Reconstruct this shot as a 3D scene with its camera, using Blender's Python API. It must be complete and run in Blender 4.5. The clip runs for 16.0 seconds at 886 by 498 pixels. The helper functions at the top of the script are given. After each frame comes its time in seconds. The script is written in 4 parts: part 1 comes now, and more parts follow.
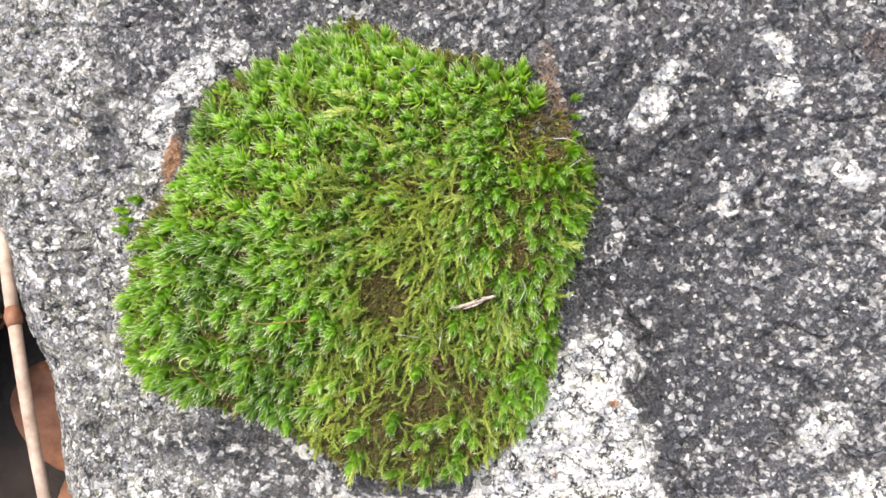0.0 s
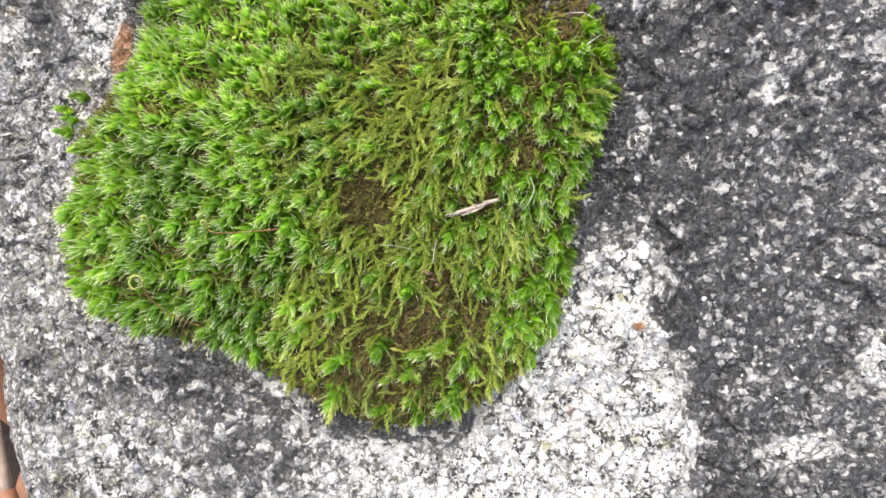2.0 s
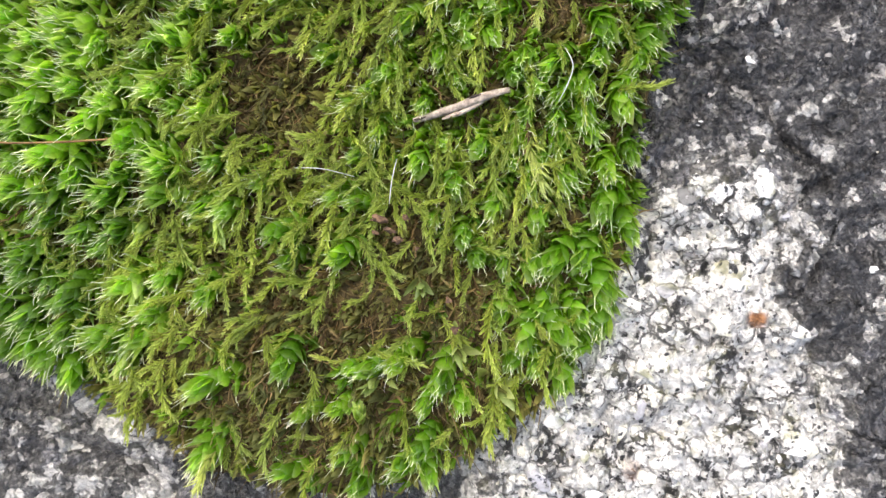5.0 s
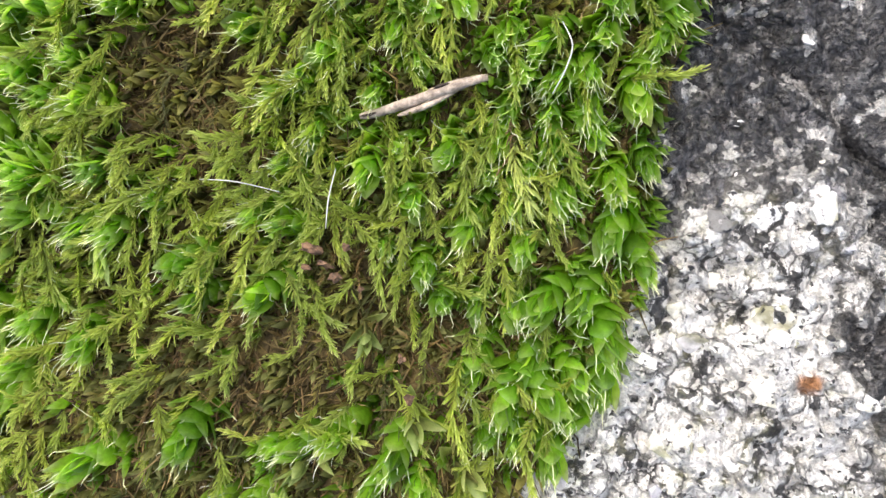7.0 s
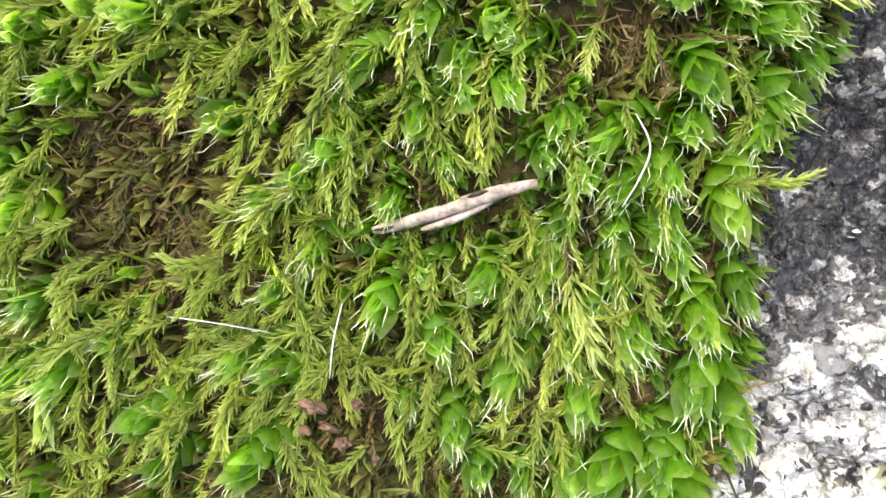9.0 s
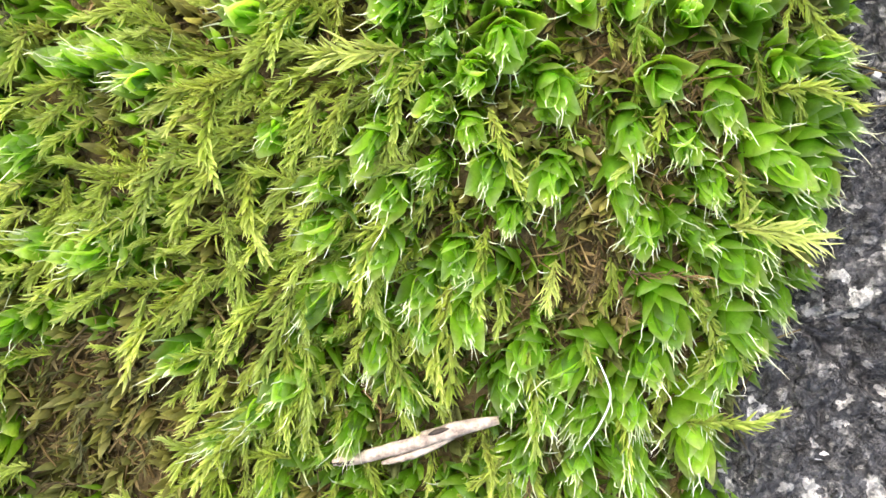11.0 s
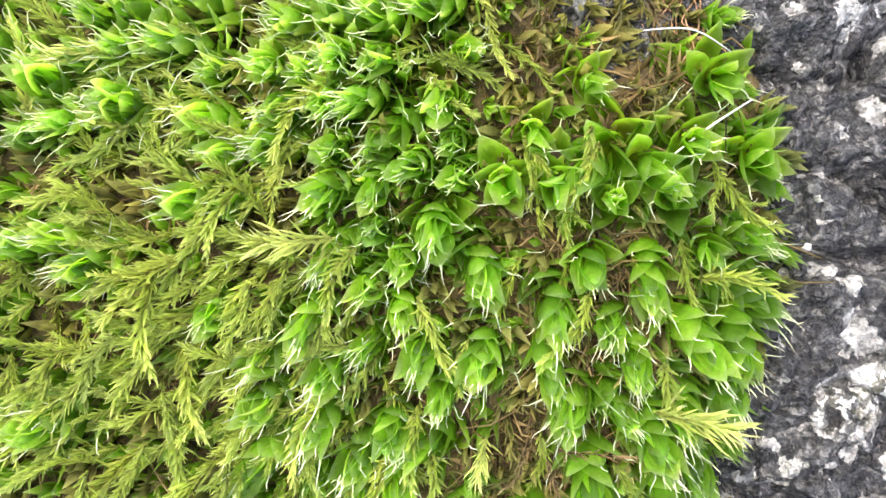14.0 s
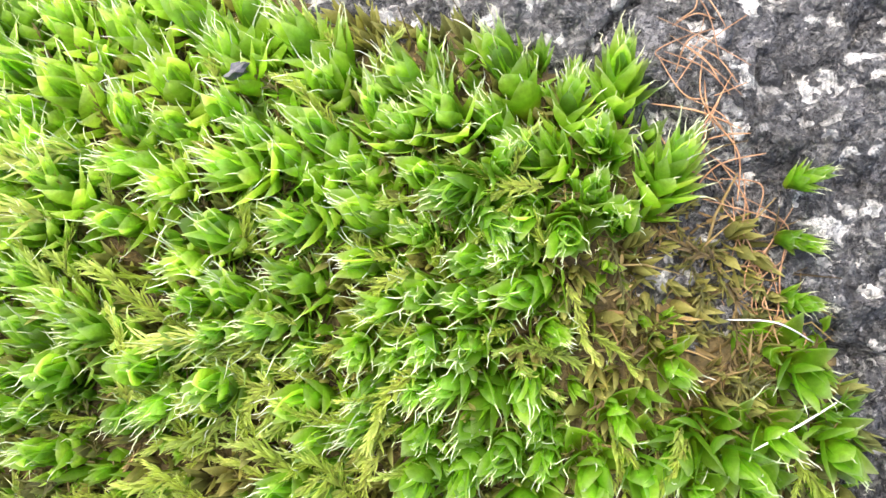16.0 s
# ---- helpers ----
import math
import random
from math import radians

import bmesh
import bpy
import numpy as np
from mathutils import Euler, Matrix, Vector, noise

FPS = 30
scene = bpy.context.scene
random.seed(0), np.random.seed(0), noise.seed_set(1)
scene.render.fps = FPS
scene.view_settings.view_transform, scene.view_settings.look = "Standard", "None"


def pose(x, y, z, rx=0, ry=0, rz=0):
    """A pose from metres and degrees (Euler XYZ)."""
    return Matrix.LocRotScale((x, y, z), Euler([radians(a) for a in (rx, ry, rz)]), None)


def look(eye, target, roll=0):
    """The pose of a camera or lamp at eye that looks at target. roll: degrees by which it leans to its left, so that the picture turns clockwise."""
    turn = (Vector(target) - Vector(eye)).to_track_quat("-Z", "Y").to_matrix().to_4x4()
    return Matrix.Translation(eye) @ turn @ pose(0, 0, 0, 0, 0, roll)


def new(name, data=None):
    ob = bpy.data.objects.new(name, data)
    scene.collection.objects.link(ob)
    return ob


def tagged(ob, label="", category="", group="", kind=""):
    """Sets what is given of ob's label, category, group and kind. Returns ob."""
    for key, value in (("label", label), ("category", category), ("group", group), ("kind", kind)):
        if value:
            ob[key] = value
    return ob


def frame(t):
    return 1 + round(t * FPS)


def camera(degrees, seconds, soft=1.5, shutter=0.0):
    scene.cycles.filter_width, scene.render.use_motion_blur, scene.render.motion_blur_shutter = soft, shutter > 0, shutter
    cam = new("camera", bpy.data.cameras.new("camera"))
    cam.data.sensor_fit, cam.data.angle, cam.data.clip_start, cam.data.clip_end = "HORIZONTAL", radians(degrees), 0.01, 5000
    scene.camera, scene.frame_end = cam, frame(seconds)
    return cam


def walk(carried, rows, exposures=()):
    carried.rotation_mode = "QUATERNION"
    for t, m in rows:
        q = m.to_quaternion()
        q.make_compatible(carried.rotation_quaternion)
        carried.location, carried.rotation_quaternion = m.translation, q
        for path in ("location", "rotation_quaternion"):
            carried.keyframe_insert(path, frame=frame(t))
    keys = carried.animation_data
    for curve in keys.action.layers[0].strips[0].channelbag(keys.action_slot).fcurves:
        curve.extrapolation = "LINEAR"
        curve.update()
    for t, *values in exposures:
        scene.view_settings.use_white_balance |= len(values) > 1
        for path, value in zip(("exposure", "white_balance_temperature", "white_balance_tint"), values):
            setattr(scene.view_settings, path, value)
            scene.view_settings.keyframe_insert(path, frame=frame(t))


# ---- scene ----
# ---------------------------------------------------------------- camera
cam = camera(62, 16.0, soft=1.5)
PATH = [
    (0.0, pose(0.00838, 0.01181, 0.14301, -0.716, 5.696, -0.427)),
    (0.5, pose(0.00985, 0.00818, 0.14096, -1.014, 6.095, -0.366)),
    (1.0, pose(0.00992, 0.00324, 0.13776, -1.193, 6.441, -0.540)),
    (1.5, pose(0.00837, -0.00074, 0.13008, -1.054, 6.320, -0.524)),
    (2.0, pose(0.00780, -0.00495, 0.12204, -0.860, 6.043, -0.635)),
    (2.5, pose(0.00637, -0.00878, 0.11349, -0.115, 5.806, -0.532)),
    (3.0, pose(0.00412, -0.01226, 0.10226, 0.873, 5.473, -0.418)),
    (3.5, pose(0.00293, -0.01410, 0.09314, 2.048, 4.922, -0.411)),
    (4.0, pose(0.00237, -0.01511, 0.08352, 2.299, 4.778, -0.453)),
    (4.2, pose(0.00276, -0.01561, 0.08016, 2.304, 4.823, -0.472)),
    (6.3, pose(0.00564, -0.01149, 0.05832, -0.187, 4.357, 0.479)),
    (6.5, pose(0.00623, -0.01087, 0.05675, -0.266, 4.758, 0.469)),
    (7.0, pose(0.00579, -0.01007, 0.05353, -0.240, 4.965, 0.454)),
    (7.5, pose(0.00549, -0.01000, 0.05061, -0.254, 5.128, 0.387)),
    (8.0, pose(0.00537, -0.00931, 0.04783, -0.323, 5.307, 0.411)),
    (8.5, pose(0.00461, -0.00625, 0.04537, -0.382, 5.138, 0.442)),
    (9.0, pose(0.00298, -0.00114, 0.04269, -1.584, 5.154, 0.335)),
    (9.2, pose(0.00284, 0.00110, 0.04171, -2.781, 4.985, 0.093)),
    (11.3, pose(0.00573, 0.01158, 0.04183, -0.725, 5.103, -0.108)),
    (11.5, pose(0.00628, 0.01239, 0.04210, -0.787, 5.712, -0.073)),
    (12.0, pose(0.00683, 0.01499, 0.04224, -0.681, 5.808, 0.003)),
    (12.5, pose(0.00765, 0.01563, 0.04217, -0.733, 5.918, -0.019)),
    (13.0, pose(0.00763, 0.01610, 0.04214, -0.681, 5.887, -0.006)),
    (13.5, pose(0.00847, 0.01712, 0.04212, -0.799, 5.914, 0.002)),
    (14.0, pose(0.00903, 0.01983, 0.04219, -0.759, 5.868, -0.002)),
    (14.5, pose(0.00898, 0.02427, 0.04240, -0.587, 5.604, 0.099)),
    (15.0, pose(0.00859, 0.02863, 0.04269, -0.394, 5.689, 0.156)),
    (15.5, pose(0.00615, 0.03178, 0.04307, -0.637, 5.660, 0.216)),
    (16.0, pose(0.00418, 0.03476, 0.04342, -0.321, 5.631, 0.356)),
]
walk(cam, PATH, exposures=[(0.0, 1.04), (4.0, 0.85), (8.0, 0.88), (9.2, 1.2), (12.0, 1.41), (14.0, 1.49), (16.0, 1.53)])

# ---------------------------------------------------------------- light: a bright overcast sky
SUN_ELEVATION, SUN_TURN = radians(58), radians(-28)
world = bpy.data.worlds.new("sky")
scene.world = world
world.use_nodes = True
wn = world.node_tree.nodes
sky = wn.new("ShaderNodeTexSky")
sky.sky_type = "NISHITA"
sky.sun_disc = False
sky.sun_elevation = SUN_ELEVATION
sky.sun_rotation = SUN_TURN
sky.air_density, sky.dust_density, sky.ozone_density = 0.9, 5.0, 0.6
wn["Background"].inputs["Strength"].default_value = 0.15
world.node_tree.links.new(sky.outputs["Color"], wn["Background"].inputs["Color"])
sun_data = bpy.data.lights.new("sun", "SUN")
sun_data.energy, sun_data.angle, sun_data.color = 1.5, radians(80), (1.0, 0.97, 0.92)
sun = new("sun", sun_data)
sun.matrix_world = look(
    (math.sin(SUN_TURN) * math.cos(SUN_ELEVATION), math.cos(SUN_TURN) * math.cos(SUN_ELEVATION), math.sin(SUN_ELEVATION)), (0, 0, 0))

CM = 0.01
MM = 0.001
rng = np.random.default_rng(7)


# ---------------------------------------------------------------- number helpers
def hash2(ix, iy, seed):
    """An even random number in 0..1 for each whole-number cell."""
    h = (ix.astype(np.int64) * 374761393 + iy.astype(np.int64) * 668265263 + seed * 974634777) & 0xFFFFFFFF
    h = ((h ^ (h >> 13)) * 1274126177) & 0xFFFFFFFF
    return ((h ^ (h >> 16)) & 0xFFFFFF) / float(0x1000000)


def value_noise(x, y, size, seed):
    """Smooth noise, -1..1, with lumps of about that size."""
    u, v = x / size, y / size
    i, j = np.floor(u), np.floor(v)
    a, b = u - i, v - j
    a, b = a * a * (3 - 2 * a), b * b * (3 - 2 * b)
    lo = hash2(i, j, seed) * (1 - a) + hash2(i + 1, j, seed) * a
    hi = hash2(i, j + 1, seed) * (1 - a) + hash2(i + 1, j + 1, seed) * a
    return 2 * (lo * (1 - b) + hi * b) - 1


def fractal(x, y, size, seed, octaves=4):
    x, y = np.asarray(x, dtype=float), np.asarray(y, dtype=float)
    total, gain = np.zeros_like(x), 1.0
    for k in range(octaves):
        turn = 0.6 + 1.1 * k
        total += gain * value_noise(x * math.cos(turn) - y * math.sin(turn), x * math.sin(turn) + y * math.cos(turn), size / 2.1 ** k, seed + k)
        gain *= 0.5
    return total


def cells(x, y, size, seed):
    """Crystal grains: distance to the nearest and next seed, that cell's random numbers and the offset from its seed."""
    u, v = x / size, y / size
    i0, j0 = np.floor(u), np.floor(v)
    d1, d2 = np.full(x.shape, 9.0), np.full(x.shape, 9.0)
    ci, cj = np.zeros_like(x), np.zeros_like(x)
    ox, oy = np.zeros_like(x), np.zeros_like(x)
    for di in (-1, 0, 1):
        for dj in (-1, 0, 1):
            i, j = i0 + di, j0 + dj
            px, py = i + hash2(i, j, seed), j + hash2(i, j, seed + 1)
            d = np.hypot(u - px, v - py)
            near = d < d1
            d2 = np.where(near, d1, np.minimum(d2, d))
            d1 = np.where(near, d, d1)
            ci, cj = np.where(near, i, ci), np.where(near, j, cj)
            ox, oy = np.where(near, u - px, ox), np.where(near, v - py, oy)
    return d1, d2, ci, cj, ox, oy


def smooth(a, b, x):
    t = np.clip((x - a) / (b - a), 0, 1)
    return t * t * (3 - 2 * t)


def blob(x, y, cx, cy, rx, ry=None, turn=0.0):
    """1 inside an oval, fading to 0 at its rim."""
    c, s = math.cos(turn), math.sin(turn)
    u, v = (x - cx) * c + (y - cy) * s, -(x - cx) * s + (y - cy) * c
    return 1 - smooth(0.6, 1.25, np.hypot(u / rx, v / (ry or rx)))


# ---------------------------------------------------------------- materials
def material(name):
    m = bpy.data.materials.new(name)
    m.use_nodes = True
    t = m.node_tree
    return m, t.nodes, t.links, t.nodes["Principled BSDF"]


def ramp(nodes, stops):
    r = nodes.new("ShaderNodeValToRGB")
    e = r.color_ramp.elements
    while len(e) < len(stops):
        e.new(0.5)
    for k, (at, c) in enumerate(stops):
        e[k].position, e[k].color = at, (*c, 1)
    return r


def noise_node(nodes, links, scale, detail=4, rough=0.6):
    n = nodes.new("ShaderNodeTexNoise")
    n.inputs["Scale"].default_value, n.inputs["Detail"].default_value, n.inputs["Roughness"].default_value = scale, detail, rough
    c = nodes.new("ShaderNodeTexCoord")
    links.new(c.outputs["Object"], n.inputs["Vector"])
    return n


def mix_color(nodes, links, kind, fac, a, b):
    n = nodes.new("ShaderNodeMix")
    n.data_type, n.blend_type = "RGBA", kind
    for slot, v in ((0, fac), (6, a), (7, b)):
        if isinstance(v, (int, float)):
            n.inputs[slot].default_value = v
        elif isinstance(v, tuple):
            n.inputs[slot].default_value = (*v, 1)
        else:
            links.new(v, n.inputs[slot])
    return n.outputs[2]


def rock_material():
    """Granite: white feldspar, glassy quartz and black mica grains where it is clean, a dark crust with pale specks elsewhere."""
    m, nodes, links, p = material("granite")

    def calc(kind, a, b=0.0, c=0.0):
        n = nodes.new("ShaderNodeMath")
        n.operation = kind
        for slot, v in enumerate((a, b, c)):
            if isinstance(v, (int, float)):
                n.inputs[slot].default_value = v
            else:
                links.new(v, n.inputs[slot])
        return n.outputs[0]

    def span(v, a, b, to_a=0.0, to_b=1.0):
        n = nodes.new("ShaderNodeMapRange")
        n.interpolation_type = "SMOOTHSTEP"
        links.new(v, n.inputs[0])
        for slot, x in enumerate((a, b, to_a, to_b)):
            n.inputs[slot + 1].default_value = x
        return n.outputs[0]

    place = nodes.new("ShaderNodeTexCoord")
    axes = nodes.new("ShaderNodeSeparateXYZ")
    links.new(place.outputs["Object"], axes.inputs[0])
    thin = calc("MAXIMUM", span(axes.outputs["X"], 0.026, 0.065), calc("MULTIPLY", span(axes.outputs["Y"], 0.032, 0.055), 0.8))
    zone = nodes.new("ShaderNodeAttribute")
    zone.attribute_name = "zone"
    zs = nodes.new("ShaderNodeSeparateColor")
    links.new(zone.outputs["Color"], zs.inputs["Color"])
    pale, left, rust = zs.outputs[0], zs.outputs[1], zs.outputs[2]
    clear = calc("MAXIMUM", pale, left)

    coord = nodes.new("ShaderNodeTexCoord")
    wob = noise_node(nodes, links, 1100, 5, 0.65)
    shift = nodes.new("ShaderNodeVectorMath")
    shift.operation = "MULTIPLY_ADD"
    links.new(wob.outputs["Color"], shift.inputs[0])
    shift.inputs[1].default_value = (0.0014, 0.0014, 0.0014)
    links.new(coord.outputs["Object"], shift.inputs[2])

    round_tops = []

    def grains(scale, feature="F1"):
        n = nodes.new("ShaderNodeTexVoronoi")
        n.feature = feature
        n.inputs["Scale"].default_value = scale
        links.new(shift.outputs[0], n.inputs["Vector"])
        if feature != "F1":
            return n.outputs["Distance"]
        round_tops.append(n.outputs["Distance"])
        s = nodes.new("ShaderNodeSeparateColor")
        links.new(n.outputs["Color"], s.inputs["Color"])
        return s.outputs

    big, small = grains(620), grains(1550)
    blot = grains(950)
    tiny = grains(3400)
    seam = grains(620, "DISTANCE_TO_EDGE")
    drift = noise_node(nodes, links, 130, 4, 0.6).outputs["Fac"]
    gap = noise_node(nodes, links, 330, 2, 0.5).outputs["Fac"]
    fine = noise_node(nodes, links, 2600, 5, 0.7).outputs["Fac"]
    mid = noise_node(nodes, links, 420, 5, 0.65).outputs["Fac"]

    lean = calc("MULTIPLY_ADD", drift, 0.5, -0.25)
    share = calc("ADD", calc("MULTIPLY_ADD", pale, 1.3, 0.01), calc("MULTIPLY_ADD", left, 0.18, calc("MULTIPLY", lean, calc("MULTIPLY_ADD", clear, 0.8, 0.2))))
    share2 = calc("ADD", calc("MULTIPLY_ADD", pale, 0.22, calc("MULTIPLY_ADD", thin, 0.07, 0.05)), calc("MULTIPLY_ADD", left, 0.22, calc("MULTIPLY", lean, 1.1)))
    speck = calc("MULTIPLY", calc("LESS_THAN", small[0], share2), calc("MULTIPLY_ADD", tiny[2], 0.35, calc("MULTIPLY_ADD", small[1], 0.5, 0.25)))
    dust = calc("MULTIPLY", calc("LESS_THAN", tiny[0], 0.22), 0.22)
    speck = calc("MAXIMUM", calc("MINIMUM", calc("MULTIPLY", speck, calc("MULTIPLY_ADD", fine, 1.6, 0.2)), 1.0), dust)
    flake = calc("MULTIPLY", calc("LESS_THAN", blot[0], calc("MULTIPLY_ADD", lean, 1.2, calc("MULTIPLY_ADD", thin, 0.13, 0.06))), calc("MULTIPLY_ADD", blot[1], 0.2, 0.8))
    white = calc("MAXIMUM", calc("LESS_THAN", big[0], share), calc("MAXIMUM", speck, flake))
    quartz = calc("MULTIPLY", calc("GREATER_THAN", big[1], 0.82), calc("MULTIPLY_ADD", clear, 0.8, 0.15))
    mica = calc("MULTIPLY", calc("GREATER_THAN", small[1], 0.55), span(gap, 0.55, 0.59))
    mica = calc("MULTIPLY", calc("MAXIMUM", mica, calc("GREATER_THAN", tiny[1], 0.95)), calc("MULTIPLY_ADD", clear, 0.75, 0.25))

    def grey(v, c):
        n = nodes.new("ShaderNodeMix")
        n.data_type, n.blend_type = "RGBA", "MULTIPLY"
        n.inputs[0].default_value = 1.0
        n.inputs[6].default_value = (*c, 1)
        links.new(v, n.inputs[7])
        return n.outputs[2]

    crust = grey(calc("MULTIPLY", calc("MULTIPLY_ADD", thin, 0.55, 0.76), calc("ADD", calc("MULTIPLY_ADD", calc("MULTIPLY", tiny[2], small[2]), 0.9, 0.72), calc("MULTIPLY_ADD", mid, 0.8, -0.36))), (0.086, 0.085, 0.088))
    clean = grey(calc("ADD", calc("MULTIPLY_ADD", small[2], 0.7, 0.4), calc("MULTIPLY_ADD", drift, 1.6, -0.6)), (0.30, 0.285, 0.26))
    snow = grey(calc("MULTIPLY_ADD", big[2], 0.14, calc("MULTIPLY_ADD", small[2], 0.14, calc("MULTIPLY_ADD", mid, 0.3, 0.84))), (0.82, 0.80, 0.76))
    glass = grey(calc("MULTIPLY_ADD", small[2], 0.5, calc("MULTIPLY_ADD", fine, 0.8, 0.3)), (0.46, 0.45, 0.49))
    c = mix_color(nodes, links, "MIX", clear, crust, clean)
    c = mix_color(nodes, links, "MIX", calc("MULTIPLY", quartz, 0.8), c, glass)
    c = mix_color(nodes, links, "MIX", calc("MULTIPLY", white, calc("MULTIPLY_ADD", clear, 0.2, 0.72)), c, snow)
    c = mix_color(nodes, links, "MIX", calc("MULTIPLY", mica, 0.92), c, (0.018, 0.018, 0.02))
    dirty = calc("MULTIPLY", span(seam, 0.085, 0.015), calc("MULTIPLY", span(gap, 0.42, 0.55), calc("MULTIPLY_ADD", clear, 0.4, 0.5)))
    c = mix_color(nodes, links, "MIX", calc("MULTIPLY", dirty, 0.9), c, (0.03, 0.028, 0.024))
    joint = calc("MULTIPLY", calc("MULTIPLY", span(grains(230, "DISTANCE_TO_EDGE"), 0.045, 0.01), span(drift, 0.46, 0.58)), calc("MULTIPLY_ADD", clear, 0.65, 0.2))
    c = mix_color(nodes, links, "MIX", joint, c, (0.03, 0.029, 0.027))
    stain = calc("MULTIPLY", span(mid, 0.52, 0.66), calc("MULTIPLY", 0.3, clear))
    c = mix_color(nodes, links, "MIX", stain, c, (0.50, 0.48, 0.26))
    c = mix_color(nodes, links, "MIX", rust, c, (0.48, 0.22, 0.09))
    r1 = ramp(nodes, [(0.3, (0.78, 0.78, 0.78)), (0.7, (1.22, 1.22, 1.22))])
    links.new(fine, r1.inputs["Fac"])
    c = mix_color(nodes, links, "MULTIPLY", 1.0, c, r1.outputs["Color"])
    c = mix_color(nodes, links, "DARKEN", 1.0, c, (0.90, 0.89, 0.87))
    links.new(c, p.inputs["Base Color"])
    shine = calc("MULTIPLY_ADD", quartz, -0.3, calc("MULTIPLY_ADD", clear, 0.3, 0.22))
    links.new(calc("MULTIPLY_ADD", small[1], 0.15, shine), p.inputs["Roughness"])

    def relief(height, strength, distance, under=None):
        b = nodes.new("ShaderNodeBump")
        b.inputs["Strength"].default_value, b.inputs["Distance"].default_value = strength, distance
        links.new(height, b.inputs["Height"])
        if under:
            links.new(under, b.inputs["Normal"])
        return b.outputs["Normal"]

    n = relief(fine, 0.5, 0.00018)
    n = relief(calc("ADD", calc("MULTIPLY", round_tops[3], -0.5), calc("MULTIPLY_ADD", round_tops[1], -1.0, calc("MULTIPLY", dirty, -0.8))), 0.9, 0.00042, n)
    calm = calc("MULTIPLY_ADD", pale, -0.65, 1.0)
    n = relief(calc("MULTIPLY", round_tops[2], calc("MULTIPLY", calm, -1.0)), 0.8, 0.0009, n)
    n = relief(calc("MULTIPLY", calc("MULTIPLY_ADD", white, 0.4, mid), calm), 0.8, 0.0014, n)
    n = relief(span(seam, 0.0, 0.3), 0.7, 0.0005, n)
    links.new(n, p.inputs["Normal"])
    return m


def leaf_material(name, base, middle, tip, gloss=0.42, through_light=0.4, spread=0.35, clear=0.0, milk=None):
    """A thin wet leaf: colour runs from its old base to its young tip, and differs from shoot to shoot and leaf to leaf."""
    m, nodes, links, p = material(name)
    along = nodes.new("ShaderNodeAttribute")
    along.attribute_name = "along"
    vary = nodes.new("ShaderNodeAttribute")
    vary.attribute_name = "vary"
    info = nodes.new("ShaderNodeObjectInfo")
    geo = nodes.new("ShaderNodeAttribute")
    geo.attribute_name = "single"
    r = ramp(nodes, [(0.0, base), (0.42, middle), (1.0, tip)] if milk is None else [(0.0, base), (0.36, middle), (0.72, tip), (1.0, milk)])
    links.new(along.outputs["Fac"], r.inputs["Fac"])
    own = nodes.new("ShaderNodeMath")
    own.operation = "LESS_THAN"
    links.new(vary.outputs["Fac"], own.inputs[0])
    own.inputs[1].default_value = 0.0
    frac = nodes.new("ShaderNodeMix")
    links.new(own.outputs[0], frac.inputs[0])
    links.new(vary.outputs["Fac"], frac.inputs[2])
    links.new(info.outputs["Random"], frac.inputs[3])
    shoot = ramp(nodes, [(0.0, (1 - 1.2 * spread, 1 - spread, 1 - 0.5 * spread)), (0.45, (1.0, 1.0, 1.0)), (0.8, (1 + 0.8 * spread, 1 + 0.5 * spread, 1.1)), (1.0, (1 + 1.0 * spread, 1 + 0.4 * spread, 1.2))])
    links.new(frac.outputs[0], shoot.inputs["Fac"])
    one = ramp(nodes, [(0.0, (0.72, 0.75, 0.7)), (1.0, (1.25, 1.2, 1.2))])
    links.new(geo.outputs["Fac"], one.inputs["Fac"])
    fine = noise_node(nodes, links, 2300, 5, 0.7)
    fr = ramp(nodes, [(0.3, (0.72, 0.74, 0.68)), (0.7, (1.22, 1.2, 1.15))])
    links.new(fine.outputs["Fac"], fr.inputs["Fac"])
    c = mix_color(nodes, links, "MULTIPLY", 1.0, r.outputs["Color"], shoot.outputs["Color"])
    c = mix_color(nodes, links, "MULTIPLY", 1.0, c, one.outputs["Color"])
    c = mix_color(nodes, links, "MULTIPLY", 1.0, c, fr.outputs["Color"])
    links.new(c, p.inputs["Base Color"])
    p.inputs["Roughness"].default_value = gloss
    p.inputs["Specular IOR Level"].default_value = 0.35
    tr = nodes.new("ShaderNodeBsdfTranslucent")
    links.new(mix_color(nodes, links, "MULTIPLY", 1.0, c, (1.4, 1.4, 1.0)), tr.inputs["Color"])
    mx = nodes.new("ShaderNodeMixShader")
    mx.inputs[0].default_value = through_light
    links.new(p.outputs[0], mx.inputs[1])
    links.new(tr.outputs[0], mx.inputs[2])
    surface_out = mx.outputs[0]
    if clear:
        # the blade thins towards its tip and margin, where it is nearly colourless
        thin = nodes.new("ShaderNodeMapRange")
        links.new(along.outputs["Fac"], thin.inputs[0])
        for slot, x in enumerate((0.42, 1.0, 0.0, clear)):
            thin.inputs[slot + 1].default_value = x
        glassy = nodes.new("ShaderNodeBsdfTransparent")
        glassy.inputs["Color"].default_value = (0.93, 0.97, 0.86, 1)
        both = nodes.new("ShaderNodeMixShader")
        links.new(thin.outputs[0], both.inputs[0])
        links.new(mx.outputs[0], both.inputs[1])
        links.new(glassy.outputs[0], both.inputs[2])
        surface_out = both.outputs[0]
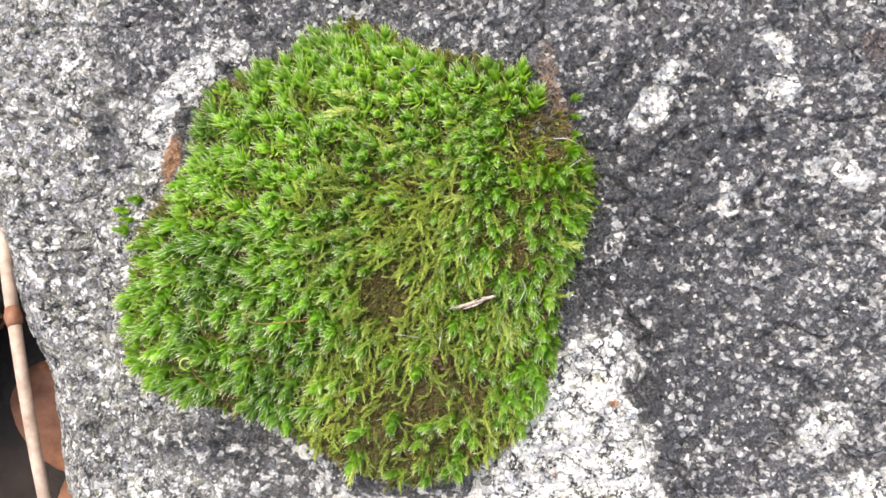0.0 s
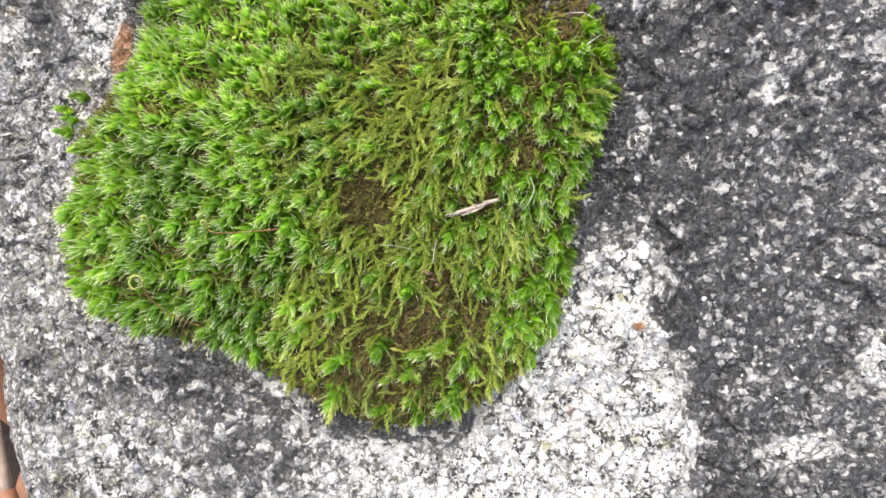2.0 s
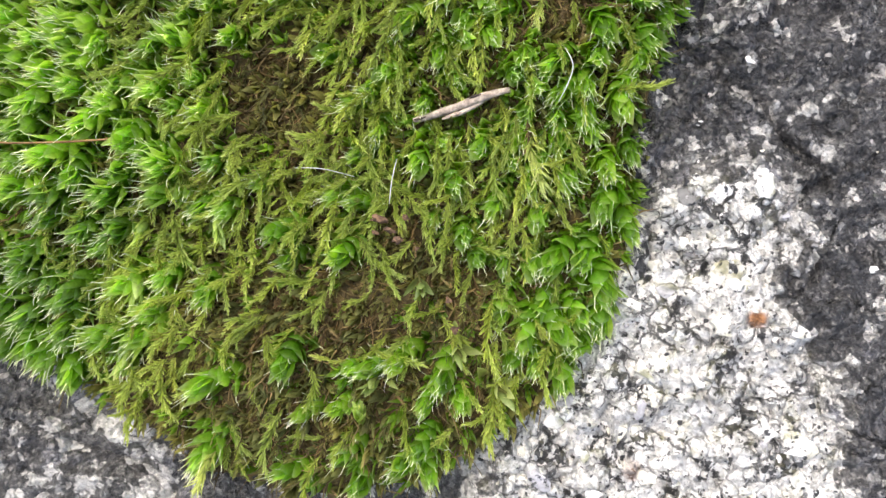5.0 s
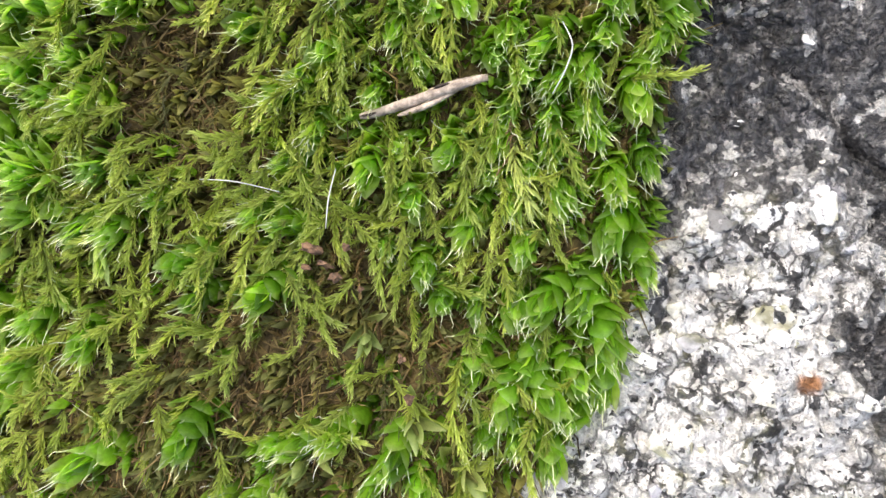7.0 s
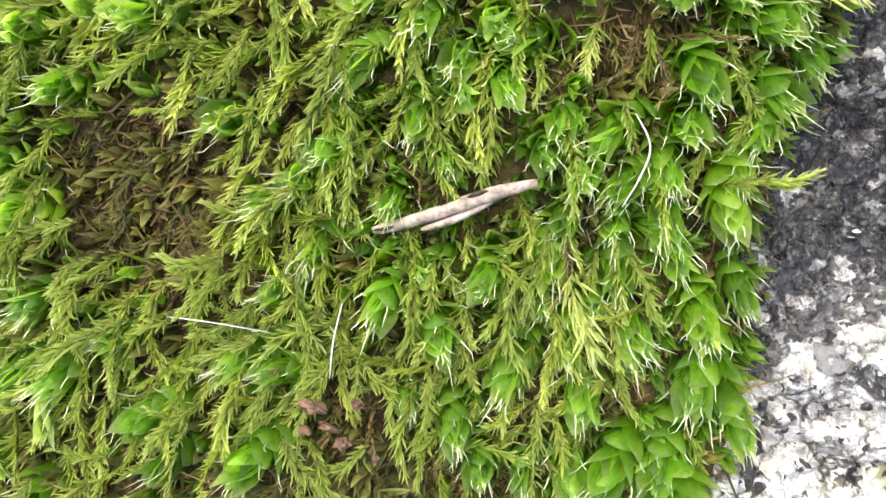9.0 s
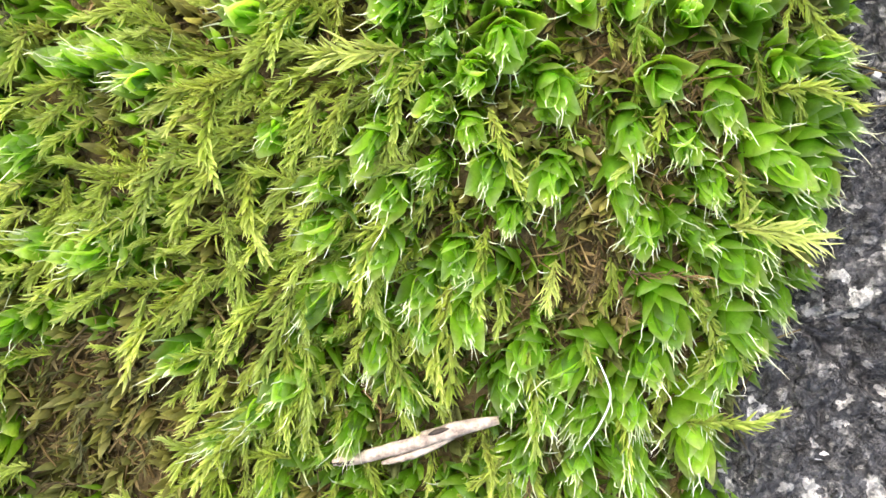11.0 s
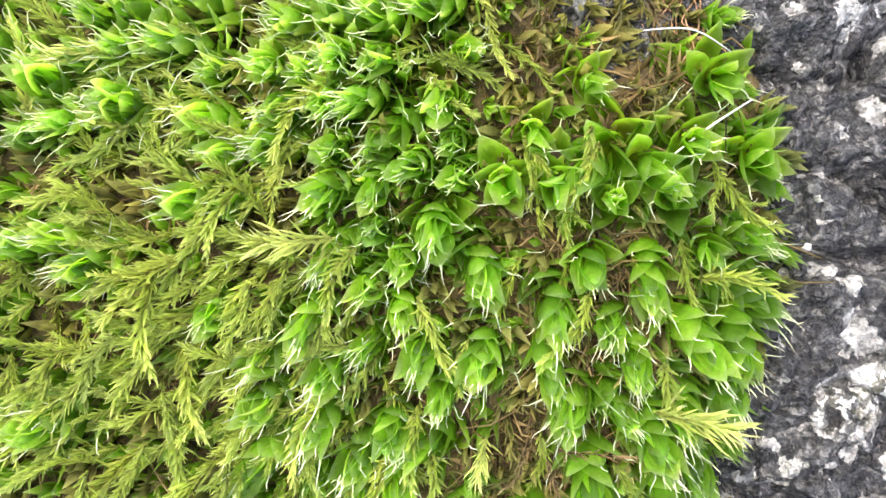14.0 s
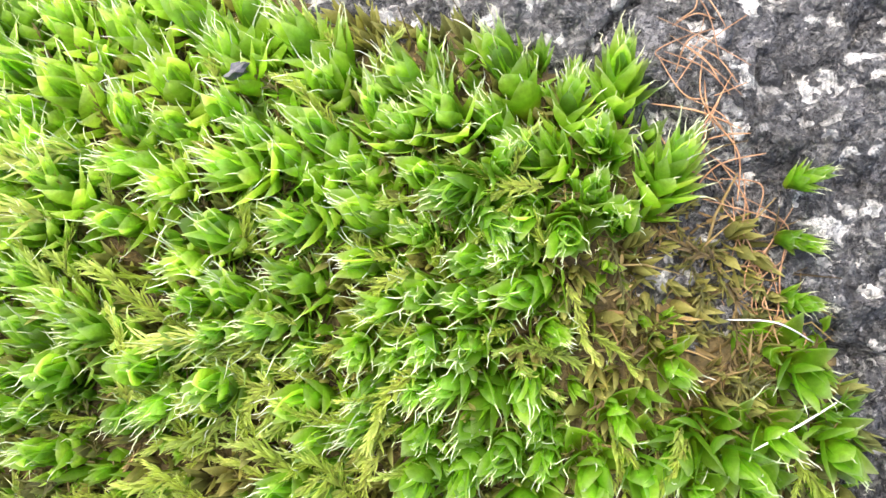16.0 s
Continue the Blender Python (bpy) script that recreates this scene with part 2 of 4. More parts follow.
    links.new(surface_out, nodes["Material Output"].inputs["Surface"])
    return m


def plain_material(name, dark, light, scale, rough=0.7, bump=0.0003):
    m, nodes, links, p = material(name)
    n = noise_node(nodes, links, scale, 6, 0.65)
    big = noise_node(nodes, links, scale * 0.13, 3, 0.5)
    r = ramp(nodes, [(0.3, dark), (0.72, light)])
    links.new(n.outputs["Fac"], r.inputs["Fac"])
    br = ramp(nodes, [(0.3, (0.7, 0.7, 0.7)), (0.7, (1.25, 1.22, 1.18))])
    links.new(big.outputs["Fac"], br.inputs["Fac"])
    links.new(mix_color(nodes, links, "MULTIPLY", 1.0, r.outputs["Color"], br.outputs["Color"]), p.inputs["Base Color"])
    p.inputs["Roughness"].default_value = rough
    b = nodes.new("ShaderNodeBump")
    b.inputs["Strength"].default_value, b.inputs["Distance"].default_value = 0.8, bump
    links.new(n.outputs["Fac"], b.inputs["Height"])
    links.new(b.outputs["Normal"], p.inputs["Normal"])
    return m


GRANITE = rock_material()
LEAF = leaf_material("moss_leaf", (0.31, 0.38, 0.045), (0.20, 0.405, 0.022), (0.34, 0.54, 0.08), 0.30, 0.80, 0.26, 0.36, (0.56, 0.70, 0.34))
FEATHER = leaf_material("feather_leaf", (0.20, 0.22, 0.045), (0.36, 0.46, 0.075), (0.78, 0.84, 0.34), 0.5, 0.62, 0.15)
FADED = leaf_material("faded_leaf", (0.09, 0.08, 0.025), (0.18, 0.18, 0.05), (0.36, 0.36, 0.13), 0.6, 0.5, 0.3)
YOUNG = leaf_material("young_leaf", (0.28, 0.31, 0.07), (0.48, 0.55, 0.14), (0.70, 0.76, 0.34), 0.45, 0.45, 0.1)
OLIVE = leaf_material("olive_leaf", (0.16, 0.17, 0.06), (0.24, 0.31, 0.09), (0.42, 0.50, 0.22), 0.4, 0.5, 0.2)
SPRING = leaf_material("spring_leaf", (0.28, 0.38, 0.07), (0.38, 0.52, 0.12), (0.62, 0.72, 0.32), 0.4, 0.6, 0.2)
DRY = leaf_material("dry_leaf", (0.045, 0.030, 0.012), (0.15, 0.105, 0.038), (0.44, 0.34, 0.16), 0.65, 0.3, 0.2)
AWN = leaf_material("awn", (0.60, 0.72, 0.42), (0.80, 0.84, 0.74), (0.88, 0.88, 0.86), 0.3, 0.5, 0.05)
MAT = plain_material("litter", (0.03, 0.022, 0.009), (0.20, 0.145, 0.05), 1400, 0.85, 0.0006)
FIBRE = plain_material("fibre", (0.55, 0.55, 0.52), (0.8, 0.8, 0.78), 900, 0.4, 0.00002)
WOOD = plain_material("bleached_wood", (0.14, 0.10, 0.08), (0.74, 0.62, 0.51), 1900, 0.7, 0.00012)
BARK = plain_material("bark", (0.02, 0.015, 0.012), (0.10, 0.07, 0.05), 1500, 0.8, 0.00012)
RUST = plain_material("rootlet", (0.20, 0.09, 0.04), (0.56, 0.34, 0.19), 1200, 0.7, 0.00006)
CRUMB = plain_material("crumb", (0.03, 0.018, 0.012), (0.26, 0.15, 0.085), 2600, 0.75, 0.0002)
SLATE = plain_material("chip", (0.05, 0.05, 0.06), (0.14, 0.14, 0.16), 1500, 0.5, 0.00008)
STALK = plain_material("stalk", (0.16, 0.06, 0.015), (0.34, 0.20, 0.05), 900, 0.45, 0.00003)
CAPSULE = plain_material("capsule", (0.22, 0.26, 0.05), (0.50, 0.52, 0.14), 900, 0.4, 0.00003)
SOIL = plain_material("soil", (0.006, 0.005, 0.004), (0.03, 0.02, 0.014), 60, 0.9, 0.004)
DEAD = plain_material("dead_leaf", (0.13, 0.05, 0.025), (0.36, 0.18, 0.10), 130, 0.55, 0.0006)
STRAW = plain_material("straw", (0.24, 0.17, 0.13), (0.52, 0.42, 0.34), 160, 0.6, 0.0003)


# ---------------------------------------------------------------- mesh helpers
def tri_mesh(name, v, f, mats, along=None, vary=None, slots=None, shade=True, single=None):
    me = bpy.data.meshes.new(name)
    v, f = np.asarray(v, dtype=np.float32), np.asarray(f, dtype=np.int32)
    me.vertices.add(len(v))
    me.vertices.foreach_set("co", v.ravel())
    me.loops.add(f.size)
    me.loops.foreach_set("vertex_index", f.ravel())
    me.polygons.add(len(f))
    me.polygons.foreach_set("loop_start", np.arange(0, f.size, f.shape[1], dtype=np.int32))
    if slots is not None:
        me.polygons.foreach_set("material_index", np.asarray(slots, dtype=np.int32))
    me.polygons.foreach_set("use_smooth", np.full(len(f), shade))
    for key, values in (("along", along), ("vary", vary), ("single", single)):
        if values is not None:
            me.attributes.new(key, "FLOAT", "POINT").data.foreach_set("value", np.asarray(values, dtype=np.float32))
    for mat in mats:
        me.materials.append(mat)
    me.update(calc_edges=True)
    me.validate()
    return me


def part(name, me, parent, label="", m=None):
    ob = new(name, me)
    ob.parent = parent
    if m is not None:
        ob.matrix_basis = m
    if label:
        tagged(ob, label)
    return ob


class Pile:
    """Gathers triangles with their leaf attributes and material slots."""

    def __init__(self):
        self.v, self.f, self.a, self.r, self.s, self.q, self.n = [], [], [], [], [], [], 0

    def add(self, v, f, a, s, r=-1.0, single=0.5, root=None):
        """root: the point of the pile from which the piece grows; the piece's first and third points are joined to it."""
        v, f = np.asarray(v, dtype=float), np.asarray(f) + self.n
        if root is not None:
            f = np.concatenate([f, [(root, self.n, self.n + 2)]])
        self.v.append(v)
        self.f.append(f)
        self.a.append(np.broadcast_to(np.asarray(a, dtype=float), (len(v),)))
        self.r.append(np.full(len(v), r))
        self.q.append(np.full(len(v), single))
        self.s.append(np.full(len(f), s))
        self.n += len(v)
        return self.n - len(v)

    def arrays(self):
        return [np.concatenate(q) for q in (self.v, self.f, self.a, self.s, self.r, self.q)]

    def mesh(self, name, mats, shade=True):
        v, f, a, s, r, q = self.arrays()
        return tri_mesh(name, v, f, mats, a, r, s, shade, q)


def frame_of(direction, up=(0, 0, 1)):
    """Columns: along the direction, sideways, and the normal nearest to up."""
    x = np.asarray(direction, dtype=float)
    x = x / np.linalg.norm(x)
    y = np.cross(up, x)
    if np.linalg.norm(y) < 1e-6:
        y = np.array([0, 1.0, 0])
    y = y / np.linalg.norm(y)
    return np.stack([x, y, np.cross(x, y)], 1)


def strip_faces(rows, cols):
    f = []
    for i in range(rows - 1):
        for j in range(cols - 1):
            a, b = i * cols + j, i * cols + j + 1
            f += [(a, b, b + cols), (a, b + cols, a + cols)]
    return np.array(f)


def tube(points, radii, sides=6, cap=True):
    """A tapered round rod along points."""
    p = np.asarray(points, dtype=float)
    v, f = [], []
    for k in range(len(p)):
        d = p[min(k + 1, len(p) - 1)] - p[max(k - 1, 0)]
        m = frame_of(d, (0.13, 0.2, 1))
        for s in range(sides):
            t = 2 * math.pi * s / sides
            v.append(p[k] + radii[k] * (m[:, 1] * math.cos(t) + m[:, 2] * math.sin(t)))
    for k in range(len(p) - 1):
        for s in range(sides):
            a, b = k * sides + s, k * sides + (s + 1) % sides
            f += [(a, b, b + sides), (a, b + sides, a + sides)]
    if cap:
        for k, flip in ((0, True), (len(p) - 1, False)):
            c = len(v)
            v.append(p[k])
            for s in range(sides):
                a, b = k * sides + s, k * sides + (s + 1) % sides
                f.append((b, a, c) if flip else (a, b, c))
    return np.array(v), np.array(f)


def bend(points, count):
    """A smooth curve through a few control points."""
    p = np.asarray(points, dtype=float)
    t = np.linspace(0, len(p) - 1, count)
    k = np.clip(np.floor(t).astype(int), 0, len(p) - 2)
    u = (t - k)[:, None]
    a, b = p[np.maximum(k - 1, 0)], p[k]
    c, d = p[k + 1], p[np.minimum(k + 2, len(p) - 1)]
    return 0.5 * (2 * b + (c - a) * u + (2 * a - 5 * b + 4 * c - d) * u ** 2 + (3 * b - a - 3 * c + d) * u ** 3)


# ---------------------------------------------------------------- the moss patch's plan (centimetres)
PATCH = (-2.0, 0.8)
RIM = [(-0.185, 0.138), (0.094, 0.058), (-0.244, -0.044), (-0.013, 0.311), (-0.013, -0.063), (-0.083, 0.069), (0.020, -0.016), (0.025, 0.028), (-0.038, 0.079), (-0.031, -0.055), (0.011, 0.013), (-0.004, -0.011)]


def rim(turn):
    return 4.398 + sum(a * np.cos((k + 1) * turn) + b * np.sin((k + 1) * turn) for k, (a, b) in enumerate(RIM))


def inward(x, y):
    """0 at the patch's middle, 1 on its rim."""
    dx, dy = x - PATCH[0], y - PATCH[1]
    return np.hypot(dx, dy) / rim(np.arctan2(dy, dx))


def rock_height(x, y):
    """The boulder's large shape, in centimetres, without its grain."""
    h = 0.10 * fractal(x, y, 3.2, 11, 3) - 0.12 * smooth(3.0, 10, x)
    h = h - 0.25 * smooth(-5.5, -9, x)
    edge = -9.75 + 0.32 * (y - 0.0) * -1.0 * 0.9 + 0.25 * fractal(x * 0 + 3, y, 2.5, 21, 3)
    over = np.maximum(edge + 0.9 - x, 0)
    h = h - 0.55 * over ** 2
    for far, size in ((x - 13, 1), (-13 - y, 1), (y - 14, 1)):
        h = h - 0.3 * np.maximum(far, 0) ** 1.6 * size
    return np.maximum(h, -12.0)


def mat_height(x, y):
    """The litter under the moss, above the rock."""
    r = inward(x, y)
    dome = np.sqrt(np.clip(1 - np.clip(r, 0, 1) ** 3.0, 0, 1))
    lift = 0.24 + 0.16 * smooth(1.0, -3.5, x) + 0.14 * blob(x, y, -1.2, -2.5, 2.2, 1.0)
    hole = 0.10 * blob(x, y, -1.7, 0.1, 0.5) + 0.08 * blob(x, y, 0.95, 0.8, 0.3) + 0.10 * blob(x, y, 1.6, 3.3, 0.5)
    return lift * dome - hole + 0.05 * fractal(x, y, 0.9, 31, 3)


# ---------------------------------------------------------------- ground and boulder
def ground():
    n = 60
    e = np.linspace(-1, 1, n)
    s = np.sign(e) * (np.abs(e) * 0.35 + np.abs(e) ** 9 * 300)
    gx, gy = np.meshgrid(s, s)
    z = -0.105 + 0.008 * fractal(gx, gy, 0.11, 41, 3) * np.exp(-np.hypot(gx, gy) / 5)
    v = np.stack([gx, gy, z], 2).reshape(-1, 3)
    return tagged(new("ground", tri_mesh("ground", v, strip_faces(n, n), [SOIL])), "dark damp soil round the boulder", "ground", kind="structure")


def spaced(stops):
    """Grid lines: (from, to, step) stretches joined end to end."""
    return np.concatenate([np.arange(a, b - 1e-9, s) for a, b, s in stops])


def rock_surface(x, y):
    """Height in centimetres with the broken grain, and the shares of pale feldspar, weathered left flank and rust."""
    h = rock_height(x, y)
    wx, wy = x + 0.035 * fractal(x, y, 0.16, 51, 3), y + 0.035 * fractal(x, y, 0.16, 57, 3)

    # where the pale, clean feldspar shows and the dark crust lies, with some painted shade
    ragged = 0.35 * fractal(x, y, 0.9, 61, 4)
    pale = np.zeros_like(x)
    lower = smooth(0.25, -0.25, x - (2.62 - 0.2 * y) + ragged) * smooth(0.3, -0.3, y + 0.62 + 1.3 * ragged)
    pale = np.maximum(pale, lower * smooth(-5.5, 0.0, x))
    for cx, cy, rx, ry, turn in ((3.45, 3.72, 0.5, 0.33, 0.8), (3.75, 4.3, 0.3, 0.2, 0.7), (5.7, 4.75, 0.4, 0.2, -0.4), (5.85, 4.0, 0.35, 0.25, 0.3),
                                 (7.15, 2.4, 0.42, 0.22, -0.3), (6.6, -2.4, 0.6, 0.4, 0.5), (7.4, -3.6, 0.9, 0.5, 0.3), (5.2, -3.9, 0.7, 0.25, 0.2),
                                 (4.9, 1.9, 0.3, 0.2, 0.2), (2.75, 1.15, 0.25, 0.15, 0.3), (-5.9, 4.25, 0.9, 0.35, 0.75), (-6.4, 3.3, 0.5, 0.3, 0.8), (-4.8, 5.0, 0.4, 0.22, 0.3), (-6.5, 2.7, 0.35, 0.3, 0.0)):
        pale = np.maximum(pale, blob(x + 0.5 * ragged, y + 0.4 * ragged, cx, cy, rx, ry, turn))
    left = smooth(-5.0, -6.6, x + 0.6 * ragged + 0.25 * (y - 1))
    shade = np.maximum(blob(x, y, -6.9, 5.3, 0.9, 1.3), blob(x, y, -4.6, 6.0, 2.2, 0.7))
    shade = np.maximum(shade, 0.8 * blob(x, y, -7.5, 3.2, 0.45, 1.0, 0.2))
    # shade below the moss at lower left, put into the rock's colour
    shade = np.maximum(shade, np.maximum(0.8 * blob(x, y, -5.4, -2.9, 1.4, 0.5), 0.7 * blob(x, y, -3.2, -3.7, 1.5, 0.45)))
    left = left * (1 - np.clip(shade + 0.4 * ragged, 0, 1))
    wash = smooth(-2.6, -3.6, y + 0.5 * ragged) * smooth(3.4, 2.9, x)
    pale = np.maximum(pale, (0.10 + 0.45 * smooth(-1.2, 1.2, x)) * wash)

    # painted shadow of the overhanging moss: pale rock darkened along its lower rim
    pale = pale * (1 - 0.85 * blob(x, y + 0.4 * ragged, -1.5, -3.45, 1.9, 0.5))
    left = left * (1 - 0.6 * blob(x, y, -3.5, -3.0, 2.2, 0.7))

    # broken crystal faces and their joints
    d1, d2, ci, cj, ox, oy = cells(wx, wy, 0.17, 71)
    g1, g2, _, _, _, _ = cells(wx + 0.1 * ragged, wy, 0.45, 85)
    tilt, tilt2 = hash2(ci, cj, 95) - 0.5, hash2(ci, cj, 97) - 0.5
    gap = smooth(-0.1, 0.5, value_noise(x, y, 0.33, 115))
    seam = (1 - smooth(0.0, 0.16, d2 - d1)) * (0.3 + 0.7 * gap)
    cleft = (1 - smooth(0.0, 0.09, g2 - g1)) * gap
    ridge = 1 - np.abs(fractal(0.8 * x + 0.5 * y, 0.9 * y - 0.4 * x, 0.42, 133, 3))
    rough = (0.06 + 0.05 * smooth(2.5, 5, x)) * fractal(x, y, 0.5, 131, 3) + 0.13 * (ridge - 0.6) * (1 - 0.6 * np.maximum(pale, left)) + 0.018 * fractal(x, y, 0.12, 141, 2)
    facet = 0.05 * (tilt * ox + tilt2 * oy) * 2 + 0.03 * (hash2(ci, cj, 99) - 0.3)
    z = h + rough + facet * (0.6 + 1.2 * pale) - 0.03 * seam * (0.4 + 0.8 * pale) - 0.06 * cleft * (0.3 + pale)
    crack = np.abs(fractal(x * 0.6 + 0.4 * y, y, 1.3, 151, 3))
    z = z - 0.12 * (1 - smooth(0.0, 0.08, crack)) * (1 - 0.6 * pale)
    chip = np.abs(fractal(x * 0.9 - 0.3 * y, y, 0.6, 157, 3))
    z = z - 0.05 * (1 - smooth(0.0, 0.10, chip)) * (1 - 0.8 * pale)
    rust = np.maximum(blob(x + 0.1 * ragged, y + 0.1 * ragged, 2.64, -1.94, 0.10, 0.08), 0.4 * blob(x, y, 1.55, -3.35, 0.1))
    rust = np.maximum(rust, 0.75 * blob(x + 0.2 * ragged, y, -6.1, 2.85, 0.2, 0.5, -0.3))
    rust = np.maximum(rust, 0.12 * blob(x + 0.5 * ragged, y + 0.4 * ragged, 7.5, 4.8, 0.3))
    return z, pale, left, rust


def boulder():
    xs = spaced([(-16, -10.5, 0.35), (-10.5, -9.3, 0.06), (-9.3, 0.6, 0.048), (0.6, 4.4, 0.021), (4.4, 9.3, 0.04), (9.3, 21, 0.4)])
    ys = spaced([(-22, -5.0, 0.4), (-5.0, 6.3, 0.032), (6.3, 23, 0.4)])
    x, y = np.meshgrid(xs, ys)
    z, pale, left, rust = rock_surface(x, y)
    v = np.stack([x, y, z], 2).reshape(-1, 3) * CM
    ny, nx = x.shape
    i = (np.arange(ny - 1)[:, None] * nx + np.arange(nx - 1)[None]).ravel()
    me = tri_mesh("boulder", v, np.stack([i, i + 1, i + nx + 1, i + nx], 1), [GRANITE])
    zone = np.stack([pale, left, rust, np.ones_like(x)], 2).reshape(-1, 4)
    me.attributes.new("zone", "FLOAT_COLOR", "POINT").data.foreach_set("color", np.clip(zone, 0, 1).astype(np.float32).ravel())
    return tagged(new("boulder", me), "rough grey granite boulder with white feldspar grains and a dark crust", "boulder")


def crystal(size, r):
    """A chipped, low, uneven grain about size across (centimetres); points and faces."""
    n = 8
    a = np.linspace(0, 2 * math.pi, n, endpoint=False) + r.normal(0, 0.2, n)
    wide = 1 + sum(r.normal(0, 0.34 / k) * np.cos(k * a + r.uniform(0, 6.28)) for k in (2, 3, 4)) + r.normal(0, 0.09, n)
    stretch, turn = r.uniform(0.6, 1.0), r.uniform(0, 3.14)
    ring = np.stack([np.cos(a) * wide, np.sin(a) * wide * stretch], 1) * 0.5 * size
    ring = ring @ np.array([[math.cos(turn), math.sin(turn)], [-math.sin(turn), math.cos(turn)]])
    rise, slope = r.uniform(0.004, 0.016) + 0.04 * size, r.normal(0, 0.22, 2)
    v = []
    for s, z in ((1.08, -0.05), (0.98, 0.3 * rise), (0.78, 0.8 * rise), (0.38, rise)):
        for p in ring:
            w = p * s * (1 + r.normal(0, 0.05))
            v.append((w[0], w[1], z + (w @ slope if z > 0 else 0) + r.normal(0, 0.1) * rise))
    v.append((0, 0, rise * r.uniform(0.8, 1.15)))
    f = []
    for q in range(3):
        for k in range(n):
            b, c = q * n + k, q * n + (k + 1) % n
            f += [(b, c, c + n), (b, c + n, b + n)]
    for k in range(n):
        f.append((3 * n + k, 3 * n + (k + 1) % n, 4 * n))
    return np.array(v), np.array(f)


def feldspar_material():
    m, nodes, links, p = material("feldspar")
    vary = nodes.new("ShaderNodeAttribute")
    vary.attribute_name = "vary"
    kind = ramp(nodes, [(0.0, (0.86, 0.85, 0.82)), (0.35, (0.78, 0.77, 0.74)), (0.5, (0.70, 0.67, 0.56)), (0.62, (0.52, 0.51, 0.53)), (0.82, (0.34, 0.33, 0.34)), (0.95, (0.2, 0.2, 0.2)), (1.0, (0.04, 0.04, 0.043))])
    links.new(vary.outputs["Fac"], kind.inputs["Fac"])
    n = noise_node(nodes, links, 1500, 5, 0.65)
    r = ramp(nodes, [(0.28, (0.62, 0.61, 0.58)), (0.5, (1.0, 1.0, 1.0)), (0.75, (1.08, 1.08, 1.08))])
    links.new(n.outputs["Fac"], r.inputs["Fac"])
    pit = noise_node(nodes, links, 5200, 3, 0.6)
    pr = ramp(nodes, [(0.28, (0.25, 0.25, 0.25)), (0.36, (1.0, 1.0, 1.0))])
    links.new(pit.outputs["Fac"], pr.inputs["Fac"])
    c = mix_color(nodes, links, "MULTIPLY", 1.0, kind.outputs["Color"], r.outputs["Color"])
    c = mix_color(nodes, links, "MULTIPLY", 1.0, c, pr.outputs["Color"])
    # dark mica and olive dirt that run across the grains
    where = nodes.new("ShaderNodeNewGeometry")
    mica = noise_node(nodes, links, 1100, 4, 0.6)
    dirt = noise_node(nodes, links, 380, 4, 0.6)
    for t in (mica, dirt):
        links.new(where.outputs["Position"], t.inputs["Vector"])
    mr = ramp(nodes, [(0.36, (0.06, 0.06, 0.065)), (0.41, (1.0, 1.0, 1.0))])
    links.new(mica.outputs["Fac"], mr.inputs["Fac"])
    dr = ramp(nodes, [(0.36, (0.42, 0.42, 0.30)), (0.5, (1.0, 1.0, 1.0))])
    links.new(dirt.outputs["Fac"], dr.inputs["Fac"])
    c = mix_color(nodes, links, "MULTIPLY", 1.0, c, mr.outputs["Color"])
    c = mix_color(nodes, links, "MULTIPLY", 1.0, c, dr.outputs["Color"])
    links.new(c, p.inputs["Base Color"])
    p.inputs["Roughness"].default_value = 0.42
    b = nodes.new("ShaderNodeBump")
    b.inputs["Strength"].default_value, b.inputs["Distance"].default_value = 0.6, 0.0003
    links.new(n.outputs["Fac"], b.inputs["Height"])
    links.new(b.outputs["Normal"], p.inputs["Normal"])
    return m


FELDSPAR = feldspar_material()


